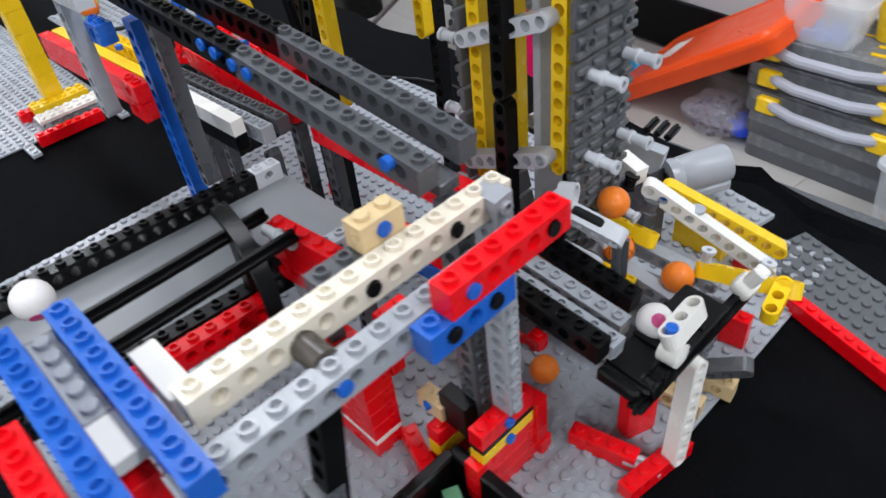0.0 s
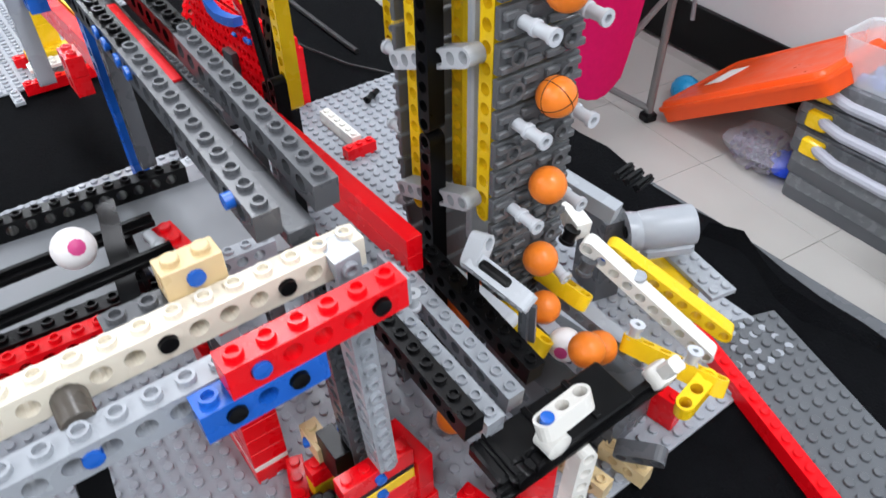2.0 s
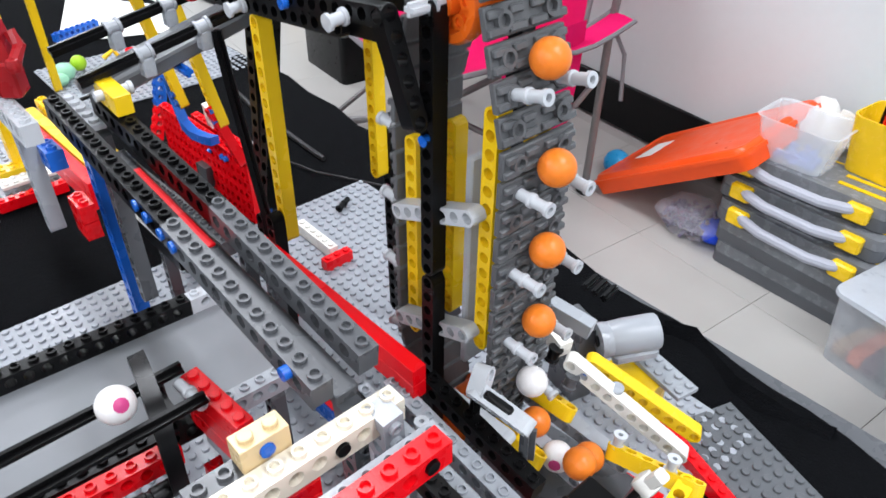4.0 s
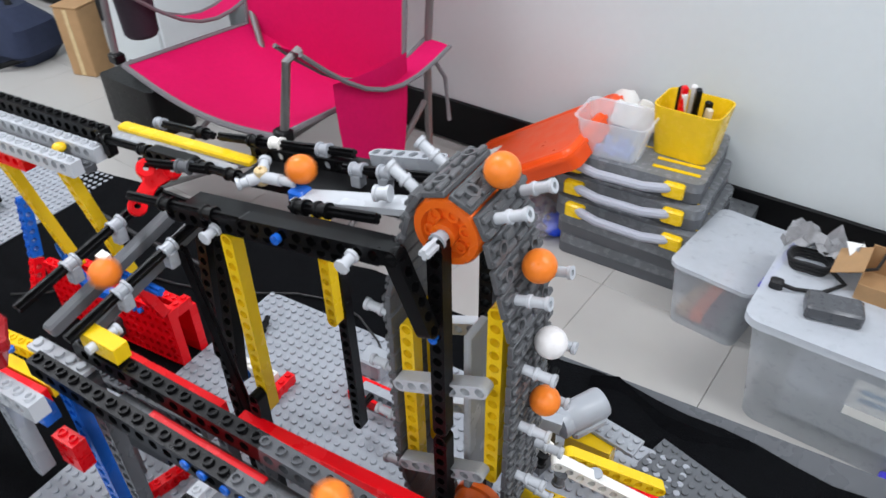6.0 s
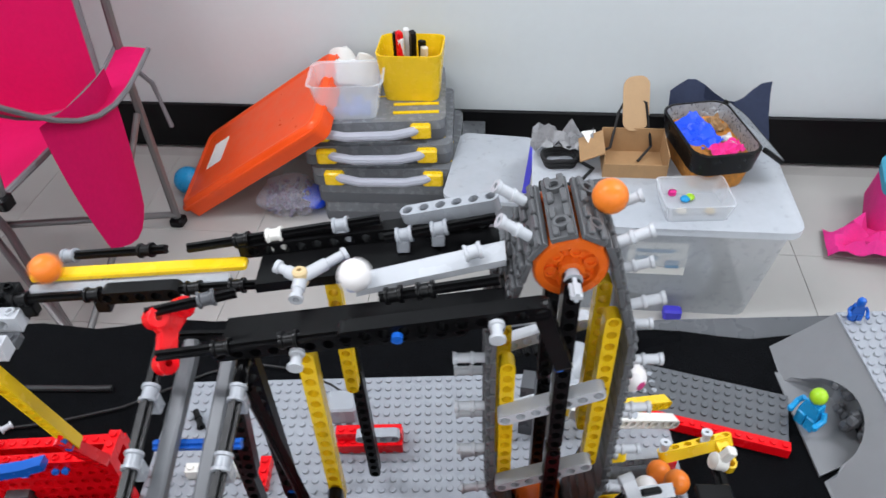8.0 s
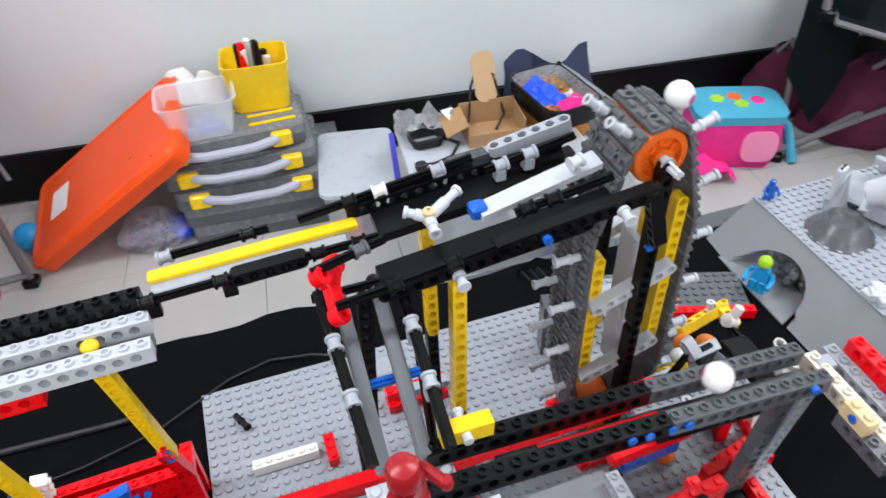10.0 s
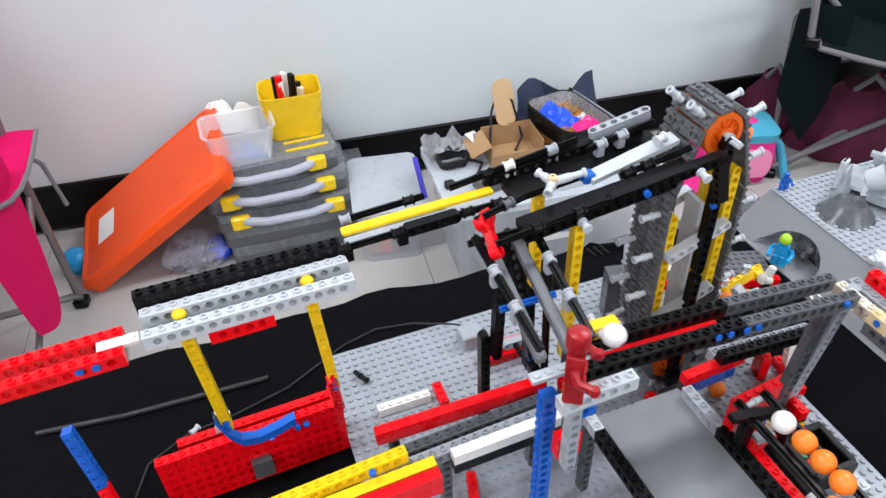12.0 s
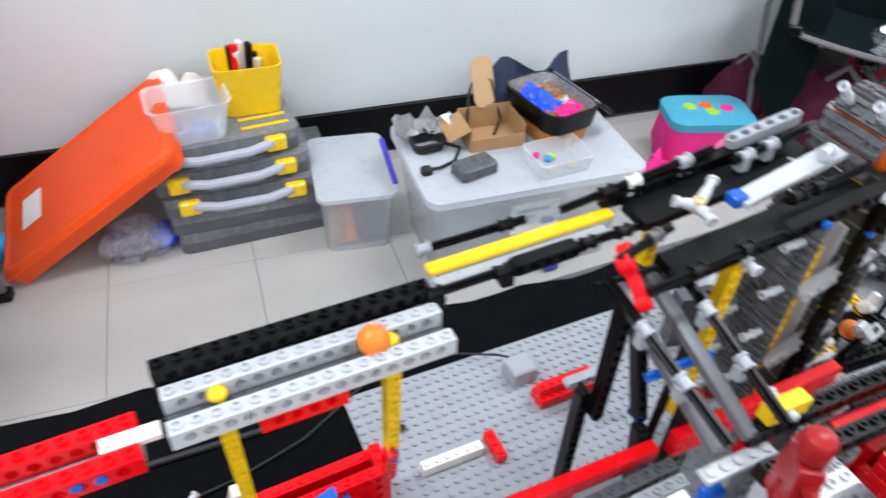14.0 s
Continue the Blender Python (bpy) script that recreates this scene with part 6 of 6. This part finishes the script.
g.rings([[(1.035 + 0.15 * k / 6, 0.955 - 0.03 * k / 6 + 0.006 * math.sin(k), z0 + (0.42 - z0) * j / 5) for j in range(6)] for k, z0 in ((0, 0.20), (1, 0.165), (2, 0.13), (3, 0.09), (4, 0.05), (5, 0.10), (6, 0.17))], None, False, False)
hang = part("side_panel", g, DGREEN, c2, "hanging dark green side panel")
hang.matrix_basis = c2.matrix_basis.inverted()
g = G()
rows = []
for i in range(16):
    rows.append([(-0.16 + 0.32 * i / 15, -0.12 + 0.24 * j / 13, 0.05 + 0.11 * (0.5 + noise.noise(Vector((i * 0.45, j * 0.45, 11)))) * math.sin(math.pi * (i + 0.5) / 16)) for j in range(14)])
g.rings(rows, None, False, False)
tagged(part("foil_bag", g, SILV, None, "", c2.matrix_basis @ pose(0.05, -0.02, 0.22)), "crinkled silver bag on the dark chair", "bag")
for k, (x, y, w, h, c0, lab) in enumerate(((1.215, 1.135, 0.10, 0.17, MARO, "maroon cloth bag under the dark chair"), (1.36, 0.97, 0.17, 0.18, MARO, "maroon bag slumped on the floor by the chair"), (1.54, 1.00, 0.15, 0.19, mat("crimson_cloth", (0.26, 0.008, 0.025), 0.85, 0.3, 250, var=0.25), "crimson bag on the floor by the wall"))):
    g = G()
    rows = []
    for i in range(12):
        t = i / 11
        w2 = w * (1.0 - 0.62 * t ** 1.5)
        rows.append([((w2 * math.cos(a) + 0.03 * t * math.sin(3 * k)) * (1 + 0.22 * noise.noise(Vector((2 * math.cos(a), 2 * math.sin(a), t * 4 + k)))), 0.7 * w2 * math.sin(a) * (1 + 0.25 * noise.noise(Vector((2 * math.cos(a), 2 * math.sin(a), t * 5 + 7 + k)))), h * t + 0.012 * noise.noise(Vector((math.cos(a) * 3, math.sin(a) * 3, k)))) for a in [2 * math.pi * j / 24 for j in range(24)]])
    g.rings(rows)
    sack = part("bag", g, c0, None, "", pose(x, y, FZ + 0.004, 0, 0, -40 + 30 * k))
    tagged(sack, lab, "bag")
    part("strap", G().tube([(-w * 0.3, -0.02, h * 0.95), (-w * 0.1, -0.05, h * 1.25), (w * 0.3, -0.06, h * 0.9), (w * 0.8, -w * 0.6, h * 0.3), (w * 0.9, -w * 0.7, 0.012)], 0.008, 8), TRIM, sack)
    part("zip", G().tube([(w * 0.30 * math.cos(a), w * 0.22 * math.sin(a), h * 1.01) for a in [math.pi * j / 10 for j in range(11)]], 0.004, 6), BLK, sack)
# far corner by the wall
fb = thing("black_case", -1.740, 1.100, FZ, "black case on the floor by the wall", "case", rz=-6)
part("body", G().rings([rr(-0.13, 0.13, -0.07, 0.07, 0.02, z) for z in (0, 0.15)]), BLK, fb)
part("handle", G().tube([(-0.05, 0, 0.15), (-0.04, 0, 0.185), (0.04, 0, 0.185), (0.05, 0, 0.15)], 0.008), BLK, fb)
wc = thing("white_cabinet", -1.86, 1.34, FZ, "pale grey-white cabinet standing at the wall", "cabinet", rz=-16)
part("body", G().soft(-0.20, 0.20, -0.115, 0.115, 0, 0.86, 0.004), WALLM, wc)
part("door", G().soft(-0.19, 0.19, -0.123, -0.1155, 0.03, 0.84, 0.003), WALLM, wc)
db = thing("duffel_bag", -2.64, 1.22, FZ, "black duffel bag slumped on the far floor", "bag", rz=8)
part("body", G().rings([rr(-w, w, -d, d, 0.05, z) for w, d, z in ((0.16, 0.08, 0.0), (0.20, 0.11, 0.05), (0.19, 0.10, 0.14), (0.12, 0.06, 0.20))]), NAVY, db)
part("handle", G().tube([(-0.08, 0, 0.19), (-0.06, 0.01, 0.26), (0.05, 0.01, 0.26), (0.08, 0, 0.19)], 0.012), BLK, db)
part("strap", G().tube([(-0.17, -0.06, 0.02), (-0.10, -0.14, 0.012), (0.06, -0.15, 0.012), (0.17, -0.08, 0.04)], 0.010), BLK, db)
ou = thing("wall_outlet", -1.40, 1.509, 0.27, "white wall outlet with a plug", "outlet", rz=WANG)
part("plate", G().soft(-0.04, 0.04, -0.008, 0.0, -0.06, 0.06, 0.002), PAPER, ou)
part("plug", G().soft(-0.02, 0.02, -0.05, -0.008, -0.02, 0.02, 0.004), BLK, ou)
part("cord", G().tube([(0, -0.05, 0), (0.03, -0.08, -0.06), (0.06, -0.06, -0.16), (0.02, -0.05, -0.28)], 0.004), CABLE, ou)
cb3 = thing("cardboard_box", -2.240, 1.270, FZ, "brown cardboard box standing on the floor", "box", rz=12)
part("body", G().soft(-0.05, 0.05, -0.05, 0.05, 0, 0.24, 0.003), CARD, cb3)
part("tape", G().box(-0.008, 0.008, -0.0512, -0.0502, 0.004, 0.236), TAN, cb3)
part("lid", G().soft(-0.052, 0.052, -0.052, 0.052, 0.2405, 0.246, 0.001), CARD, cb3)

# ---- balls ----
ball_mesh = {}
for key, mt in (("o", BOR), ("w", BWH)):
    ball_mesh[key] = G().ball(0.0075, 24).mesh("ball", mt, True)


def make_ball(kind, x=0, y=0, z=0, spin=0):
    ob = part("ball", ball_mesh[kind[0]], None, None, "", pose(x, y, z, spin, 20, spin))
    tagged(ob, {"o": "small orange plastic ball", "w": "small white plastic ball with a pink print", "b": "small orange ball with black basketball seams"}[kind], "ball", "balls of the machine")
    if kind == "w":
        g = G()
        rows = [[(0.00758 * math.sin(a) * math.cos(b), 0.00758 * math.sin(a) * math.sin(b), 0.00758 * math.cos(a)) for b in [2 * math.pi * j / 10 for j in range(10)]] for a in (0.001, 0.2, 0.4)]
        part("print", G().rings(rows, None, False), PNKM, ob, "", pose(0, 0, 0, 70, 0, 30))
    if kind == "b":
        for rx, ry in ((0, 0), (90, 0), (0, 90)):
            pts = [(0.00745 * math.cos(a), 0.00745 * math.sin(a), 0) for a in [2 * math.pi * j / 28 for j in range(29)]]
            part("seam", G().tube(pts, 0.00022, 4), BLK, ob, "", pose(0, 0, 0, rx, ry, 0))
    return ob


ball_mesh["b"] = ball_mesh["o"]
make_ball("o", 0.0205, -0.0335, ZB + 0.0085)
REST = make_ball("w", -0.0440, -0.1470, 0.7110, 40)
QUEUE = []
for k, (x, y, c0) in enumerate(((-0.0425, -0.1637, "o"), (-0.0422, -0.1790, "o"), (-0.0420, -0.1943, "o"))):
    QUEUE.append((make_ball(c0), x, y, k))
for k, (x, y) in enumerate(((0.0478, 0.0067), (0.0580, 0.0172))):
    fed = make_ball("o" if k else "w", x, y, 0.638, 50 * k)
    if not k:
        FED = fed

RUN = {-1: "o", 0: "b", 1: "o", 2: "o", 3: "o", 4: "o", 5: "w", 6: "o", 9: "w", 12.9: "o"}
LEFT = (0, 2, 4, 6, 12.9)
HASTE = {12.9: 1.22}
BALLS = [(i, make_ball(c0)) for i, c0 in RUN.items()]
CHUTE = [(0, -0.0195, 0.0095, 0.8665), (0.25, -0.0450, 0.0060, 0.8490), (0.42, -0.1030, 0.0030, 0.8290), (0.61, -0.1430, -0.0060, 0.8190), (0.79, -0.1670, -0.0080, 0.8140), (0.99, -0.1750, -0.0360, 0.8030), (1.19, -0.1710, -0.0740, 0.7920), (1.36, -0.1650, -0.0950, 0.7840), (1.55, -0.1610, -0.0970, 0.7822), (1.72, -0.1490, -0.0970, 0.7815), (1.90, -0.1260, -0.0970, 0.7800), (2.10, -0.0930, -0.0968, 0.7775), (2.30, -0.0600, -0.0966, 0.7745), (2.55, 0.0000, -0.0960, 0.7690), (2.70, 0.0515, -0.1000, 0.7610), (3.05, 0.0515, -0.1370, 0.7585), (3.45, 0.0500, -0.2120, 0.7550), (3.85, 0.000, -0.2100, 0.7500), (4.1, -0.030, -0.2180, 0.7260), (4.3, -0.042, -0.2350, 0.7115), (4.4, -0.042, -0.2420, 0.7110)]
ROLL = [(0.0, -0.0420, -0.210, 0.7110), (0.2, -0.075, -0.195, 0.6960), (0.5, -0.1010, -0.129, 0.6720), (0.68, -0.1170, -0.1083, 0.6715), (0.80, -0.150, -0.082, 0.6880), (0.95, -0.1994, -0.0690, 0.6930), (1.5, -0.390, -0.0860, 0.7010)]
ROLLERS = [(10.05, "w"), (11.82, "w"), (11.92, "o"), (12.35, "w")]
ROLLING = [(t0, make_ball(c0)) for t0, c0 in ROLLERS]
RETURN = [(0.0, -0.400, -0.0500, 0.6860), (0.48, -0.400, -0.0500, 0.6860), (0.70, -0.208, -0.0500, 0.6800), (0.80, -0.119, -0.0500, 0.6770), (0.90, -0.042, -0.0480, 0.6690), (1.0, 0.025, -0.0440, 0.6600), (1.1, 0.076, -0.0450, 0.6600), (1.2, 0.079, -0.0310, 0.6580), (1.3, 0.082, -0.0070, 0.6560), (1.7, 0.071, 0.0000, 0.6540), (2.0, 0.063, 0.0020, 0.6520)]
RETURNED = make_ball("o")
HALT = [(0.0, -0.0680, -0.2040, 0.7110), (0.3, -0.0560, -0.1920, 0.7110), (0.4, -0.0500, -0.1750, 0.7110), (0.5, -0.0500, -0.1630, 0.7110), (0.7, -0.0460, -0.1490, 0.7110), (0.9, -0.0440, -0.1470, 0.7110)]
FEED = [(0.0, 0.0750, -0.0310, 0.6590), (0.2, 0.0820, -0.0070, 0.6560), (0.45, 0.0640, 0.0020, 0.6470), (0.75, 0.0478, 0.0067, 0.6380)]
LANE = [(0, -0.0195, 0.0095, 0.8665), (0.28, -0.0560, 0.0090, 0.8440), (0.47, -0.1120, 0.0130, 0.8290), (0.60, -0.1400, 0.0250, 0.8215), (0.73, -0.1650, 0.0330, 0.8177), (0.98, -0.2290, 0.0335, 0.8145), (1.09, -0.2570, 0.0330, 0.8125), (1.20, -0.2800, 0.0220, 0.8050), (1.35, -0.3050, 0.0070, 0.7970), (1.73, -0.430, 0.0035, 0.7900), (2.65, -0.700, 0.0030, 0.7800), (3.3, -0.880, 0.0030, 0.7790)]


def along(rows, tau):
    if tau <= rows[0][0]:
        return rows[0][1:]
    for a, b in zip(rows, rows[1:]):
        if tau <= b[0]:
            f = (tau - a[0]) / (b[0] - a[0])
            return tuple(u + (v - u) * f for u, v in zip(a[1:], b[1:]))
    return rows[-1][1:]


S_TOP = CUM[2 + 20]


def ball_place(i, t):
    gap = 3 * PITCH
    s = 0.7745 - 0.700 + SPEED * (t - 2.5) - gap * i
    launch = 2.5 + (S_TOP - 0.0745 + gap * i) / SPEED
    if t >= launch:
        x, y, z = along(LANE if i in LEFT else CHUTE, (t - launch) * HASTE.get(i, 1.0))
        if t - launch > 3.2 and i in LEFT:
            x += 0.0145 * LEFT.index(i)
        elif t - launch > 4.4 and i not in LEFT:
            y -= min(0.04 + 0.0145 * ((i + 1) // 2), 0.4 * (t - launch - 4.4))
        return x, y, z
    if s >= -0.030:
        x, z, a = loop_at(s, 0.0104)
        return x, 0.0095, z
    k = (-0.030 - s) / gap
    f = min(1.0, k)
    g2 = max(0.0, min(1.0, k - 1.2))
    x0 = TX + HALF + 0.0104
    return x0 + 0.005 * f + 0.006 * g2, 0.0095 - 0.004 * g2, 0.670 - 0.025 * f - 0.050 * g2


# ---- floor tiles ----
tile = G().soft(0.0005, 0.2995, 0.0005, 0.2995, -0.008, 0.0, 0.0006).mesh("tile", FLOORM)
for i in range(-12, 11):
    for j in range(1, 5):
        part("tile", tile, None, floor, "", pose(0.1, 1.30, FZ, 0, 0, WANG) @ pose(0.3 * i, -0.3 * j + 0.15 - 0.16, 0))
part("tile_field", G().box(-5.4, 5.4, -6.2, 0.0, FZ - 0.008, FZ - 0.0035), FLOORM, floor)


def gate_rows():
    """The gate swings over as each ball passes: one way for the lane, the other for the chute."""
    passes = sorted((2.5 + (S_TOP - 0.0745 + 3 * PITCH * i) / SPEED + 0.49 / HASTE.get(i, 1.0), 8.0 if i in LEFT else -30.0) for i in RUN)
    rows = [(0.0, -30.0)]
    for t, a in passes:
        if 0.2 < t < 13.8:
            rows += [(t - 0.06, rows[-1][1]), (t + 0.08, a)]
    rows.append((14.0, rows[-1][1]))
    return [(t, Matrix.Translation(YC - sl.location) @ Matrix.Rotation(radians(a), 4, "Z")) for t, a in rows]


def motions():
    walk(gate, gate_rows())
    times = [0.2 * k for k in range(71)]
    for ob, s0 in LINKS:
        rows = []
        for t in times:
            x, z, a = loop_at(s0 + SPEED * t)
            rows.append((t, pose(x - lift.location.x, TY + 0.002 - lift.location.y, z - lift.location.z) @ Matrix.Rotation(-a, 4, "Y")))
        walk(ob, rows)
    for ob, at in WHEELS:
        walk(ob, [(t, Matrix.Translation(at) @ Matrix.Rotation(-SPEED / RW * t, 4, "Y")) for t in times])
    fine = [0.1 * k for k in range(141)]
    for ob, x, y, k in QUEUE:
        rows = []
        for t in fine:
            u = max(0.0, min(1.0, (t - 8.4 - 0.2 * k) / 1.2))
            rows.append((t, pose(x, y - 0.16 * (1 - u), 0.7110) @ Matrix.Rotation(20 * u, 4, "X") @ pose(0, 0, 0, 60, 20, 30 * k)))
        walk(ob, rows)
    for n, (t0, ob) in enumerate(ROLLING):
        rows = []
        for t in fine:
            x, y, z = along(ROLL, t - t0)
            if t < t0:
                y -= (0.10 + 0.0145 * n) * min(1.0, (t0 - t) * 1.5)
            rows.append((t, pose(x + 0.0145 * n * max(0, min(1, t - t0 - 1.5)), y, z) @ Matrix.Rotation(5 * x, 4, "Y") @ pose(0, 0, 0, 25, 0, 40 * n)))
        walk(ob, rows)
    walk(REST, [(t, pose(*along(HALT, t)) @ Matrix.Rotation(60 * along(HALT, t)[1], 4, "X") @ pose(0, 0, 0, 40, 20, 40)) for t in fine])
    walk(FED, [(t, pose(*along(FEED, t)) @ Matrix.Rotation(20 * along(FEED, t)[1], 4, "X")) for t in fine])
    walk(RETURNED, [(t, pose(*along(RETURN, t)) @ Matrix.Rotation(5 * along(RETURN, t)[0], 4, "Y")) for t in fine])
    for i, ob in BALLS:
        rows = []
        for t in fine:
            x, y, z = ball_place(i, t)
            rows.append((t, pose(x, y, z) @ Matrix.Rotation(-5 * x, 4, "Y") @ pose(0, 0, 0, 25, 0, 40 * i)))
        walk(ob, rows)


motions()
